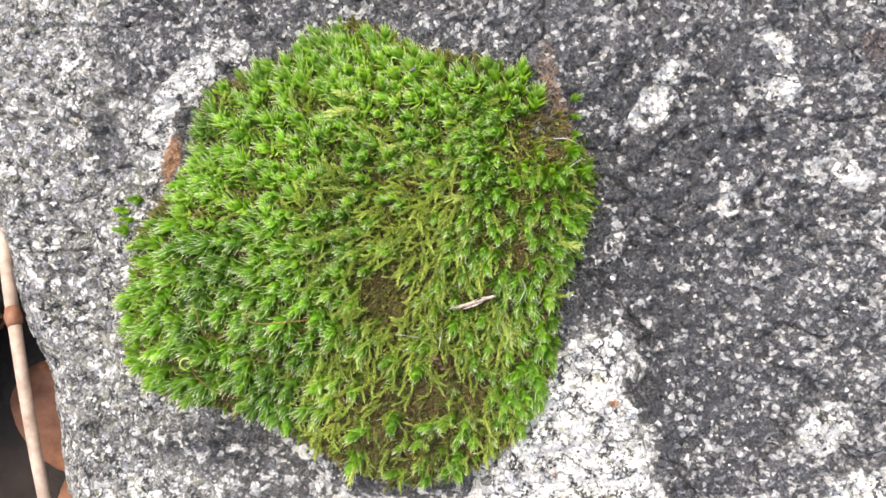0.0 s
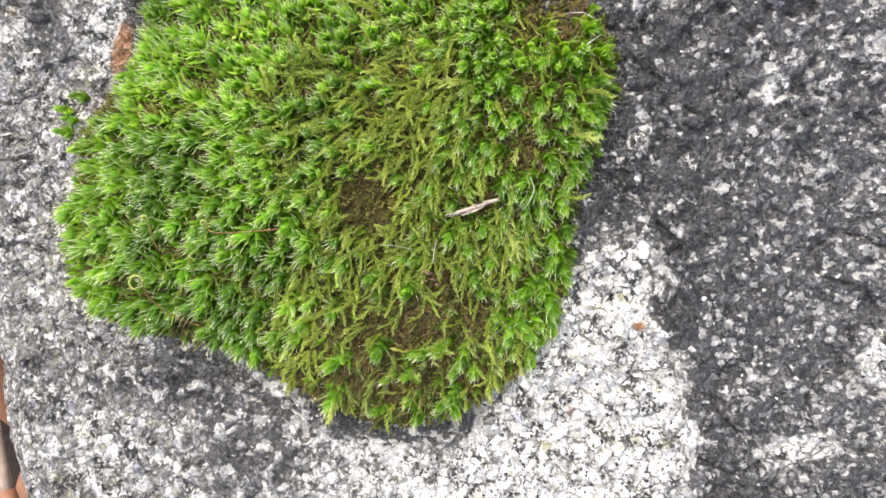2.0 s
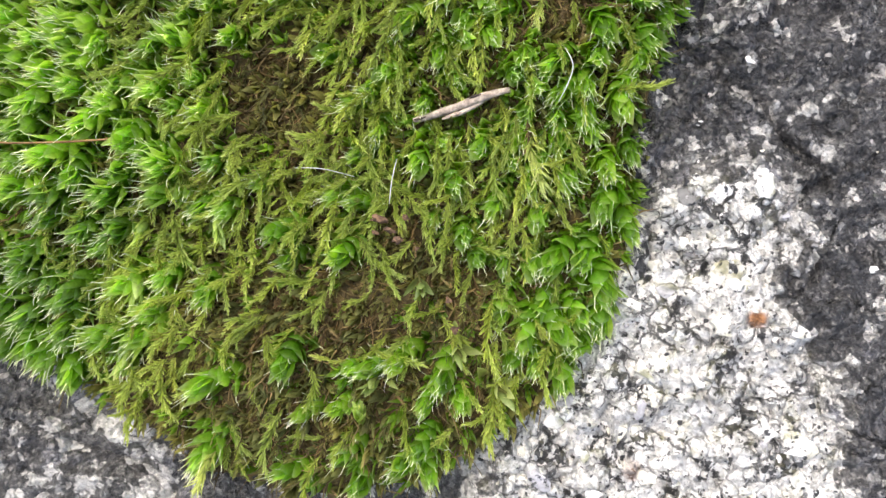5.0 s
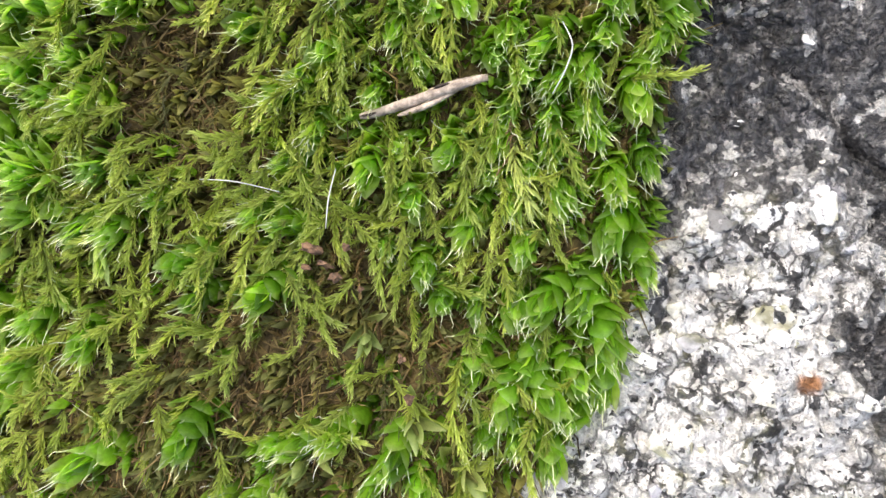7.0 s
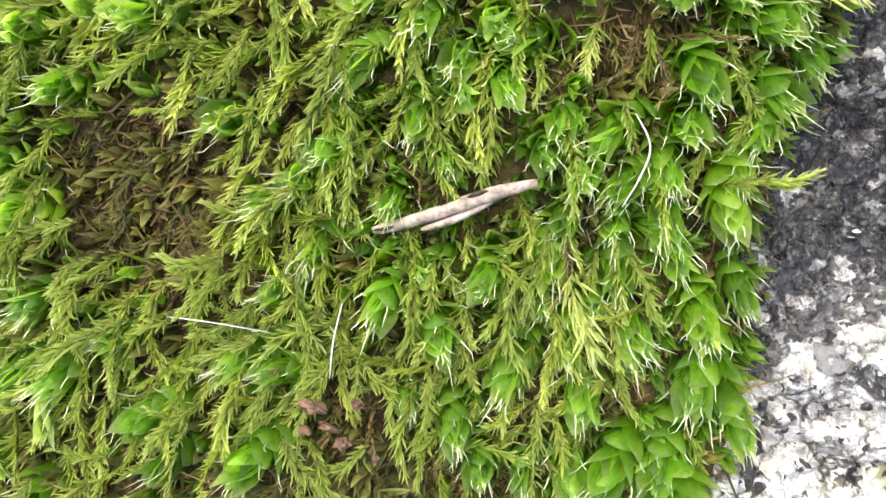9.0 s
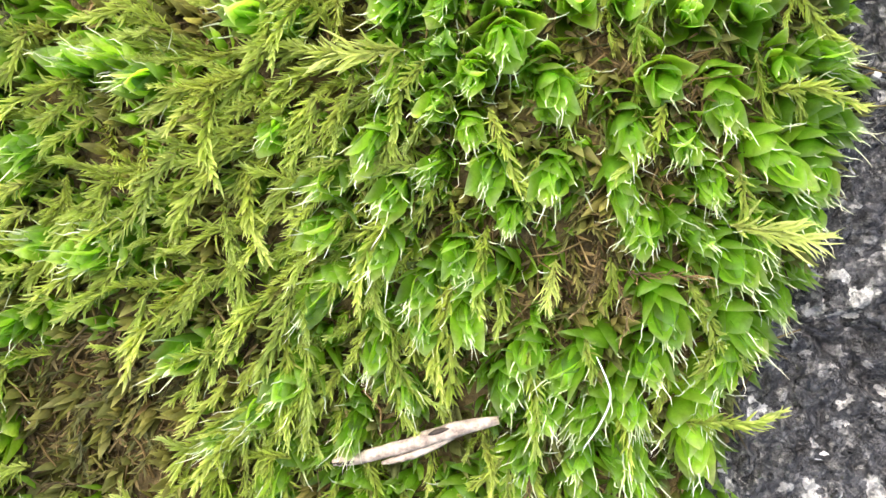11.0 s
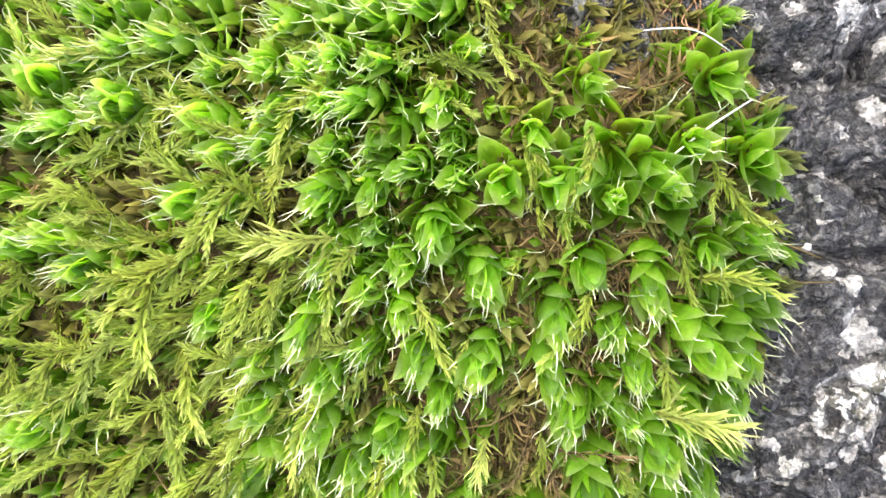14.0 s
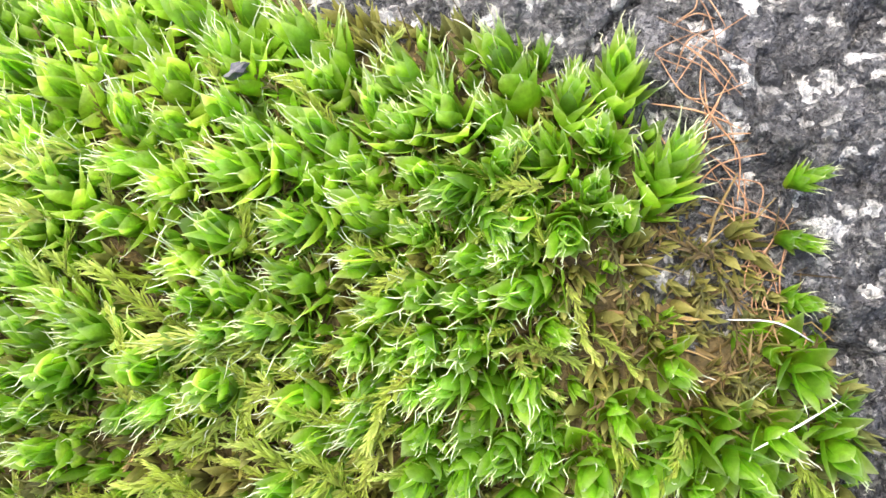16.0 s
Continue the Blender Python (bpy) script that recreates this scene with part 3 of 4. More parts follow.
def grow_crystals(rock):
    """Pale crystals that stand proud of the rock: in clumps on the clean patches, strewn thinly over the crust."""
    r = np.random.default_rng(29)
    x, y = r.uniform(-9.0, 9.3, 30000), r.uniform(-5.0, 6.2, 30000)
    z, pale, left, rust = rock_surface(x, y)
    drift, clump = fractal(x, y, 0.8, 191, 3), fractal(x, y, 0.42, 195, 3)
    clean = smooth(0.25, 0.7, pale) * smooth(-1.5, 1.0, x)
    chance = 0.02 + 0.03 * drift + 0.02 * smooth(3, 6, x) + clean * (0.08 + 0.34 * smooth(-0.25, 0.15, clump)) + 0.16 * smooth(0.4, 0.8, pale) * smooth(-3, -5, x) + 0.04 * left
    chance = chance * (inward(x, y) > 0.97) * (1 - 0.9 * blob(x, y, 2.64, -1.94, 0.3)) * (1 - blob(x, y, 2.75, 1.15, 0.45))
    singles = 0
    rest = Pile()
    for k in np.nonzero(r.random(len(x)) < chance)[0]:
        packed = clean[k] > 0.45
        size = (0.05 + 0.20 * r.random() ** 2.2) if packed else (0.03 + 0.07 * r.random() ** 2)
        v, f = crystal(size, r)
        fleck = packed and r.random() < 0.35
        if fleck:
            v, f = crystal(r.uniform(0.025, 0.075), r)
            v[:, 2] += 0.008
        kind = 1.0 if fleck else float(np.clip(0.30 - 0.55 * clump[k] + r.normal(0, 0.26) + (0.0 if packed else 0.22), 0, 1))
        at = (x[k] * CM, y[k] * CM, (z[k] - 0.010) * CM)
        if singles < 300 and packed and 1.0 < x[k] < 3.3 and y[k] > -4.3:
            me = tri_mesh("crystal", v * CM, f, [FELDSPAR], None, np.full(len(v), kind), None, False)
            part("crystal", me, rock, "", Matrix.Translation(at))
            singles += 1
        else:
            rest.add(v * CM + np.array(at), f, 0.5, 0, kind)
    tagged(part("crystal_fill", rest.mesh("crystal_fill", [FELDSPAR], False), rock, "white feldspar crystals"), kind="stuff")


ground()
ROCK = boulder()


# ---------------------------------------------------------------- moss shoots
def leaf_blade(length, width, rows=5, cup=0.35, curve=0.2, belly=0.8, cols=3):
    """A pointed hollow leaf along +x, its hollow side up; returns points, faces and how far along each point lies."""
    s = np.linspace(0, 1, rows)
    w = width * 0.5 * np.clip(np.sin(math.pi * np.clip(0.16 + 0.84 * s, 0, 1) ** belly), 0, 1) ** 0.85
    w[-1] = width * 0.03
    across = np.linspace(-1, 1, cols)
    v = np.zeros((rows, cols, 3))
    v[:, :, 0] = (length * s)[:, None]
    v[:, :, 1] = w[:, None] * across
    v[:, :, 2] = (0.1 * length * s - curve * length * s ** 2)[:, None] + cup * w[:, None] * across ** 2
    return v.reshape(-1, 3), strip_faces(rows, cols), np.repeat(s, cols) + np.tile(0.22 * np.abs(across) ** 3, rows)


def sickle(length, width, curve, hook):
    """A narrow pointed leaf along +x that bends up by curve and sideways by hook."""
    s = np.array([0.0, 0.0, 0.4, 0.4, 0.75, 0.75, 1.0])
    side = np.array([-0.5, 0.5, -1, 1, -0.62, 0.62, 0])
    y = side * width * 0.5 + hook * length * s ** 2
    v = np.stack([length * s, y, curve * length * s ** 2 + 0.25 * width * np.abs(side)], 1)
    return v, np.array([(0, 1, 3), (0, 3, 2), (2, 3, 5), (2, 5, 4), (4, 5, 6)]), s


def awn(start, way, length, thick, r):
    """A fine white hair, a little bent, that tapers out of the leaf's tip; points, faces and how far along each point lies."""
    side, back = r.normal(0, 0.2, 3), r.normal(0, 0.08, 3)
    a = np.asarray(start) - way * length * 0.12
    p = [a, a + (way + 0.3 * side) * length * 0.4, a + (way + 0.75 * side + back) * length * 0.75, a + (way + side) * length * 1.05]
    v, f = tube(p, [thick * 1.7, thick * 1.0, thick * 0.6, thick * 0.1], 3, False)
    return v, f, np.repeat((0.1, 0.5, 0.9, 1.0), 3)


def rosette(seed, leaves=22, size=1.0, hair=1.0, gape=70, rows=5, slim=0.0, cols=3):
    """One upright shoot along +z: broad hair-pointed leaves that overlap in a spiral round a short stem, the inner ones closed to a bud.
    gape: how far the outer leaves spread, in degrees. Returns the whole shoot, its stem and its leaves. Metres."""
    r = np.random.default_rng(seed)
    pile, core, blades = Pile(), Pile(), []
    v, f = tube([(0, 0, -1.6 * MM), (0, 0, 0.2 * MM), (0, 0, 1.0 * MM)], [0.16 * MM, 0.16 * MM, 0.08 * MM], 3, False)
    pile.add(v * size, f, 0.05, 0)
    core.add(v * size, f, 0.05, 0)
    for k in range(leaves):
        u = k / (leaves - 1)
        spread = radians(gape * min(1.0, 1.2 * (1 - u)) ** 0.7 + 3 + r.normal(0, 4))
        turn = radians(137.5 * k + r.normal(0, 7))
        length = (1.75 - 0.45 * u + r.normal(0, 0.09)) * MM * (1 + 0.55 * slim)
        width = (1.18 - 0.22 * u + r.normal(0, 0.06)) * MM * (1 - 0.42 * slim)
        v, f, s = leaf_blade(length, width, rows, 0.72, r.uniform(-0.34, -0.14) - 0.15 * u, 0.84, cols)
        mid = len(v) - 1 - cols // 2
        tip = v[mid].copy()
        way = v[mid] - v[mid - cols] + np.array([0, 0, -0.25 * np.linalg.norm(v[mid] - v[mid - cols])])
        cs, sn = math.cos(spread), math.sin(spread)
        tiltm = np.array([[sn, 0, -cs], [0, 1, 0], [cs, 0, sn]])
        ct, st = math.cos(turn), math.sin(turn)
        m = np.array([[ct, -st, 0], [st, ct, 0], [0, 0, 1]]) @ tiltm
        at = np.array([0, 0, (-2.1 + 3.0 * u - 0.75 * u * u) * MM]) + 0.1 * MM * m[:, 0]
        one = Pile()
        chance = r.random()
        hairy = r.random() < 0.75 * hair
        way = m @ (way / np.linalg.norm(way))
        hv, hf, hs = awn((m @ tip + at) * size, way, r.uniform(0.3, 0.8) * MM * size * (0.3 + 0.7 * hair), 0.023 * MM, r)
        for to in (pile, one):
            root = None if to is one else (3 if u < 0.6 else 6)
            first = to.add((v @ m.T + at) * size, f, np.clip(0.12 * min(1.0, 2.2 * u) + 0.86 * s ** 1.5 + 0.02 * u, 0, 1), 0, -1.0, chance, root)
            if hairy:
                to.add(hv, hf, hs, 1, -1.0, chance, first + len(v) - 2)
        blades.append(one)
    return pile, core, blades


def feather(seed, length=6.0, arch=0.25, sway=0.2, leaf=1.0, pairs=30, ranks=(-1, 1, -0.5, 0.5, 0)):
    """One creeping branch: small sickle leaves set all round a stem that runs along +x. Metres."""
    r = np.random.default_rng(seed)
    pile = Pile()
    L = length * MM
    s = np.linspace(0, 1, 9)
    line = np.stack([L * s, sway * L * s ** 2 + 0.03 * L * np.sin(7 * s + seed), arch * L * (s - 0.9 * s ** 2)], 1)
    v, f = tube(line, 0.09 * MM * (1.1 - s), 3, False)
    pile.add(v, f, 0.2, 0)
    shaggy = leaf > 1.6
    for k in range(pairs):
        u = (k + r.uniform(0.2, 0.8)) / pairs
        at = np.array([np.interp(u, s, line[:, j]) for j in range(3)])
        way = np.array([np.interp(min(u + 0.04, 1), s, line[:, j]) for j in range(3)]) - np.array([np.interp(max(u - 0.04, 0), s, line[:, j]) for j in range(3)])
        m = frame_of(way)
        for side in ranks:
            if (abs(side) < 1 and (k + int(side * 2)) % 2) or r.random() < 0.1:
                continue
            taper = min(1.0, 0.6 + u * 2.5) * (1.0 if u < 0.7 else 1.0 - 0.9 * (u - 0.7))
            spread = radians((38 - 24 * u ** 2) * side + r.normal(0, 15))
            lift = radians(r.uniform(-4, 30) if abs(side) == 1 else r.uniform(12, 48) - 16 * u)
            ln = leaf * r.uniform(0.6, 1.35) * MM * taper
            b, fc, q = sickle(ln, (0.16 if not shaggy else 0.14) * leaf ** 0.4 * MM * r.uniform(0.75, 1.2), r.uniform(-0.35, 0.3), -0.22 * np.sign(side) + r.normal(0, 0.2))
            d = m @ np.array([math.cos(spread) * math.cos(lift), math.sin(spread) * math.cos(lift), math.sin(lift)])
            lm = frame_of(d, m[:, 2] + 0.5 * m[:, 1] * side)
            pile.add(b @ lm.T + at, fc, np.clip(0.05 + 0.55 * q ** 1.5 + 0.42 * u ** 2 + r.normal(0, 0.06), 0, 1), 0, -1.0, r.random(), 3 * min(8, int(u * 8 + 0.5)))
    return pile


def turned(lean, azimuth, spin, size, place):
    """A pose for an upright shoot that leans by that many radians towards the azimuth."""
    q = Matrix.Rotation(azimuth, 4, "Z") @ Matrix.Rotation(lean, 4, "Y") @ Matrix.Rotation(spin, 4, "Z")
    return Matrix.Translation(place) @ q @ Matrix.Scale(size, 4)


def flow(x, y):
    """The way in which the moss leans and creeps: outwards from the patch's highest part."""
    k = smooth(0.5, -4.0, np.asarray(x, dtype=float))
    cx, cy = 0.9 - 3.5 * k, 3.45 - 2.0 * k
    veer = 0.45 * smooth(0.0, -1.0, x) * smooth(-4.5, -2.5, x) * smooth(3.0, 2.0, y)
    return math.atan2(float(y - cy), float(x - cx)) - float(veer)


def calm(x, y):
    """Near 0 where the shoots part, close to upright, and 1 where they all lean one way."""
    return float(smooth(0.15, 1.3, np.hypot(x - 0.9, y - 3.45)))


def by_twig(x, y):
    """Distance from the twig's line, in centimetres."""
    t = np.clip((x * 0.43 + y * 0.13) / 0.2018, -1, 1)
    return float(np.hypot(x - 0.43 * t, y - 0.13 * t))


def feather_share(x, y):
    """How much of the moss at a spot is the creeping, feathery kind."""
    share = 0.04 + 0.10 * smooth(-4.5, -2.0, x) * (1 - smooth(-0.8, 0.2, x) * smooth(0.4, 1.2, y) * 0.9)
    for cx, cy, r, top in ((-1.0, 0.8, 1.25, 0.9), (-1.6, -1.1, 1.5, 0.88), (0.25, -0.7, 0.75, 0.8), (-2.3, -2.2, 1.3, 0.8), (-1.1, 2.0, 1.1, 0.6), (-2.4, 1.4, 1.3, 0.5), (0.0, -2.4, 1.0, 0.6), (-0.2, 3.3, 0.9, 0.2), (0.75, 3.1, 0.45, 0.6), (1.1, 2.0, 0.4, 0.4), (1.2, 0.9, 0.35, 0.4), (1.75, 1.6, 0.35, 0.2)):
        share = np.maximum(share, top * blob(x, y, cx, cy, r))
    return share


def litter_share(x, y):
    """How bare and brown a spot is."""
    bare = 0.0 * x
    for cx, cy, rx, ry, top in ((-1.7, 0.1, 0.45, 0.55, 1.0), (-0.35, -2.05, 0.85, 0.8, 0.66), (-1.2, -2.3, 1.7, 1.0, 0.54), (0.95, 0.78, 0.36, 0.36, 0.9), (1.3, 1.55, 0.5, 0.25, 0.55), (1.6, 3.4, 0.42, 0.9, 0.9), (0.8, 3.1, 0.5, 0.3, 0.3), (1.2, 2.02, 0.55, 0.22, 0.65), (-0.6, -1.15, 0.25, 0.2, 1.0), (-2.0, -2.9, 1.2, 0.6, 0.55), (-6.6, 1.9, 0.6, 0.3, 0.7)):
        bare = np.maximum(bare, top * blob(x, y, cx, cy, rx, ry))
    return bare


def scatter(gap, seed, low, high, count):
    """Random spots, no two nearer than the gap (centimetres)."""
    r = np.random.default_rng(seed)
    kept, grid = [], {}
    for x, y in r.uniform(low, high, (count, 2)):
        i, j = int(math.floor(x / gap)), int(math.floor(y / gap))
        if all((x - a) ** 2 + (y - b) ** 2 >= gap * gap for di in (-1, 0, 1) for dj in (-1, 0, 1) for a, b in grid.get((i + di, j + dj), ())):
            grid.setdefault((i, j), []).append((x, y))
            kept.append((x, y))
    return np.array(kept)


def surface(x, y):
    return float(rock_height(np.array([x]), np.array([y]))[0] + max(0.0, mat_height(np.array([x]), np.array([y]))[0]))


def litter_mat():
    """The brown mound of old stems on which the moss grows."""
    xs, ys = np.arange(-8.0, 3.2, 0.045), np.arange(-4.4, 6.4, 0.045)
    x, y = np.meshgrid(xs, ys)
    r = inward(x, y) + 0.03 * fractal(x, y, 0.5, 161, 2)
    z = rock_height(x, y) + np.where(r < 1.0, mat_height(x, y) + 0.035 * fractal(x, y, 0.12, 171, 2), -0.3)
    ny, nx = x.shape
    i = (np.arange(ny - 1)[:, None] * nx + np.arange(nx - 1)[None]).ravel()
    keep = ((r < 1.06)[:-1, :-1]).ravel()
    f = np.stack([i, i + 1, i + nx + 1, i + nx], 1)[keep]
    used = np.unique(f)
    back = np.zeros(x.size, dtype=int)
    back[used] = np.arange(len(used))
    return tri_mesh("litter", np.stack([x, y, z], 2).reshape(-1, 3)[used] * CM, back[f], [MAT])


cushion = tagged(new("moss_cushion"), "bright green hair-pointed moss cushion growing on the boulder", "moss")
creeper = tagged(new("feather_moss"), "yellow-green feathery creeping moss woven through the cushion", "moss")
cushion.empty_display_size = creeper.empty_display_size = 0.01
part("litter", litter_mat(), cushion, "brown matted old moss stems")

def tuft(seed, main, twigs):
    """A branch with shorter side branches."""
    r = np.random.default_rng(seed)
    whole = Pile()
    laid(whole, main.arrays(), Matrix.Identity(4), -1.0)
    for k, side in enumerate(twigs):
        at = r.uniform(0.5, 3.0) * MM
        m = Matrix.Translation((at, 0, 0.1 * MM)) @ Matrix.Rotation((1 if k % 2 else -1) * r.uniform(0.45, 0.9), 4, "Z") @ Matrix.Rotation(r.normal(-0.1, 0.2), 4, "Y") @ Matrix.Scale(r.uniform(0.45, 0.7), 4)
        laid(whole, side.arrays(), m, -1.0)
    return whole


def laid(pile, shoot, m, chance):
    """Adds a copy of a shoot, at the pose m, to a pile."""
    v, f, a, s, _, q = shoot
    g = np.array(m)
    pile.v.append(v @ g[:3, :3].T + g[:3, 3])
    pile.f.append(f + pile.n)
    pile.a.append(a)
    pile.s.append(s)
    pile.r.append(np.full(len(v), chance))
    pile.q.append(q)
    pile.n += len(v)


ROSETTES = [rosette(200 + k, 25 + (k * 5) % 5, 1.0, (1.0, 1.3, 0.9)[k % 3], (56, 46, 64)[k % 3], 5, 0.0, 5) for k in range(6)]
ROSETTES += [rosette(210 + k, 36, 1.0, 1.0, (60, 72, 54, 66)[k], 4, 0.42) for k in range(4)]
ROSETTES += [rosette(220 + k, 17, 1.0, 0.9, (86, 78, 92)[k], 5, 0.15, 5) for k in range(3)]
LOW = [rosette(260 + k, 12, 1.0, 0.0, 70, 3, 0.7) for k in range(6)]
FEATHERS = [feather(300 + k, (4.2, 5.4, 6.0, 4.8, 3.4)[k % 5], (0.25, 0.45, 0.1)[k % 3], (-0.25, 0.2, 0.0, 0.35)[k % 4], (1.0, 1.12, 0.9)[k % 3], (22, 28, 31, 25, 19)[k % 5]) for k in range(9)]
WITHERED = [feather(330 + k, (5.0, 6.5, 4.2)[k % 3], 0.2, (-0.4, 0.3, 0.1)[k % 3], 1.0, 14, (-1, 1, 0)) for k in range(6)]
SHAGGY = [feather(380 + k, (4.8, 5.5, 4.2)[k], 0.3, (0.15, -0.2, 0.3)[k], 1.8, 20) for k in range(3)]
TUFTS = [tuft(340 + k, FEATHERS[k], [FEATHERS[(k + 3) % 9], FEATHERS[(k + 5) % 9]][:1 + k % 2]) for k in range(9)]
ROSETTE_MESH = [p[0].mesh("rosette", [LEAF, AWN]) for p in ROSETTES]
CORE_MESH = [p[1].mesh("rosette", [LEAF]) for p in ROSETTES]
BLADE_MESH = [[q.mesh("leaf", [LEAF, AWN]) for q in p[2]] for p in ROSETTES]
FEATHER_MESH = [p.mesh("feather_branch", [FEATHER]) for p in FEATHERS]

# rosettes that stand out singly, by the twig and on the upper side (centimetres)
BY_TWIG = [(-0.73, -0.17), (0.61, 0.51), (0.87, 0.42), (1.28, 0.72), (1.23, 0.46), (-0.09, -0.65), (0.33, -0.85), (0.71, -0.96), (0.91, -0.60), (1.31, -0.86), (-0.37, -0.47), (-0.00, -1.13), (-0.13, 1.04), (0.23, 1.01), (-0.42, 1.14), (-0.46, 0.82), (-0.19, 0.55), (-1.50, 1.10), (-1.79, 1.02), (-1.16, 0.49), (-1.03, -1.32), (-0.79, 0.19), (0.36, -1.81), (0.76, -1.73), (0.83, -1.97), (0.63, -1.36), (0.86, -1.36), (1.13, -1.29), (-1.50, -2.25), (-2.25, -1.63), (-2.21, -2.46)]
SPRIGS = [(-7.2, 1.85), (-7.15, 1.45), (-6.85, 2.05), (-7.0, 1.65), (1.98, 3.85)]
UPPER = [(0.72, 1.40), (1.09, 1.63), (1.26, 1.90), (0.41, 1.43), (-0.40, 1.39), (-0.18, 1.58), (0.47, 2.06), (0.71, 1.84), (-0.08, 1.33), (0.83, 2.29), (1.09, 2.28), (1.32, 2.40), (-0.08, 2.25), (-1.16, 2.70), (-1.57, 1.01), (1.81, 1.46), (2.11, 2.41), (0.48, 2.72), (-0.05, 3.20), (-1.15, 2.68), (-0.73, 3.58), (-1.15, 3.51), (-0.34, 3.61), (0.56, 3.95), (1.25, 3.89), (0.98, 4.40), (-0.12, 4.33), (0.37, 4.44), (-0.70, 4.56), (-1.05, 3.86), (-2.00, 4.29), (-1.29, 4.66), (1.97, 3.50), (1.98, 3.17)]


def spread_over(gap, seed, count, rim_at):
    """Spots inside the patch with what grows there: x, y, nearness to the rim, feathery share, bareness and height."""
    s = scatter(gap, seed, -8, 7, count)
    x, y = s[:, 0], s[:, 1]
    edge = inward(x, y)
    x, y, edge = x[edge < rim_at], y[edge < rim_at], edge[edge < rim_at]
    top = rock_height(x, y) + np.maximum(mat_height(x, y), 0)
    return np.stack([x, y, edge, feather_share(x, y), litter_share(x, y), top], 1)


def hue(x, y, r):
    """Shoots near one another share much of their colour."""
    return float(np.clip(0.42 - 0.08 * smooth(-2.2, -3.6, x) + 0.34 * value_noise(np.array([x]), np.array([y]), 0.9, 181)[0] + r.normal(0, 0.2), 0, 1))


def plant():
    r = np.random.default_rng(17)
    near = np.array(BY_TWIG + UPPER + SPRIGS)
    shoots, low = [p[0].arrays() for p in ROSETTES], [p[0].arrays() for p in LOW]
    spots = [(x, y, inward(x, y), 0, 0, surface(x, y), True) for x, y in near]
    spots += [(*q, False) for q in spread_over(0.195, 18, 60000, 0.985) if np.hypot(near[:, 0] - q[0], near[:, 1] - q[1]).min() > 0.21]
    singles = 0
    rest = Pile()
    for x, y, edge, feathery, bare, top, sure in spots:
        flank = float(smooth(-1.6, -2.8, np.array(x)))
        if by_twig(x, y) < 0.14 or not sure and (r.random() < feathery * 0.85 or r.random() < bare or r.random() < 0.36 * flank):
            continue
        starry = smooth(0.5, 0.9, x) * smooth(1.7, 2.1, y) * smooth(3.2, 2.8, y)
        way = flow(x, y) + r.normal(0, 0.35 + 0.9 * (1 - calm(x, y)))
        lean = float(np.clip((0.50 - 0.14 * smooth(0.6, -0.2, x) * smooth(1.2, 2.0, y) + 0.5 * edge ** 2) * (0.4 + 0.6 * calm(x, y)) * (1 - 0.55 * starry) + r.normal(0, 0.18), 0.0, 1.15))
        if sure:
            lean = float(np.clip(lean + 0.1, 0.2, 1.0))
        broad = 1.0 + 0.12 * float(smooth(0.6, -0.2, np.array(x)) * smooth(2.2, 3.0, np.array(y)))
        size = broad * (0.48 if (x > 1.8 and y > 3) or (sure and x < -6) else 1.0) * float((1.65 if sure else r.uniform(1.2, 1.65)) * (1.0 + 0.05 * smooth(0.4, 0.8, x) * smooth(0.3, -0.3, y)) * (1.0 + 0.12 * flank))
        k = int(r.integers(6)) if r.random() > 0.85 * max(smooth(-1.6, -2.8, x), 0.6 * smooth(0.6, -0.2, x) * smooth(2.2, 3.0, y), 0.6 * smooth(3.2, 4.0, y)) else 6 + int(r.integers(4))
        if r.random() < starry:
            k = 10 + int(r.integers(3))
        size *= 0.88 if 6 <= k < 10 and y > 2.2 else 1.0
        m = turned(lean, way, r.uniform(0, 6.28), size, (x * CM, y * CM, (top + r.uniform(0.08, 0.19)) * CM))
        if singles < 300 and x > -1.4:
            if singles < 150:
                shoot = part("rosette", CORE_MESH[k], cushion, "", m)
                for blade in BLADE_MESH[k]:
                    part("leaf", blade, shoot)
            else:
                part("rosette", ROSETTE_MESH[k], cushion, "", m)
            singles += 1
        else:
            laid(rest, shoots[k], m, hue(x, y, r))
    old = Pile()
    for x, y, edge, feathery, bare, top in spread_over(0.105, 20, 80000, 1.0):
        if r.random() < bare * (0.35 + 0.2 * smooth(1.0, 1.4, x) * smooth(2.4, 2.9, y)):
            continue
        m = turned(float(np.clip(r.normal(0.25 + 0.6 * edge ** 2, 0.3), 0, 1.2)), flow(x, y) + r.normal(0, 0.7), r.uniform(0, 6.28), r.uniform(0.7, 1.1), (x * CM, y * CM, (top + 0.02) * CM))
        laid(old if r.random() < 0.35 + 0.5 * bare + 0.25 * feathery else rest, low[int(r.integers(len(low)))], m, 0.9 * hue(x, y, r))
    tagged(part("moss_fill", rest.mesh("moss_fill", [LEAF, AWN]), cushion), kind="stuff")

    tagged(part("old_shoot_fill", old.mesh("old_shoot_fill", [FADED, AWN]), cushion, "olive-brown older moss leaves"), kind="stuff")

    bits = Pile()
    for x, y, edge, feathery, bare, top in spread_over(0.036, 21, 150000, 0.99):
        if r.random() > 0.5 + 0.5 * bare:
            continue
        ln = r.uniform(0.45, 1.3) * MM * (1.0 + 0.5 * bare)
        v, f, s = leaf_blade(ln, ln * r.uniform(0.07, 0.22), 3, 0.6, r.uniform(-0.6, 0.6))
        tilt = r.normal(0, 0.5)
        way = r.uniform(0, 6.28)
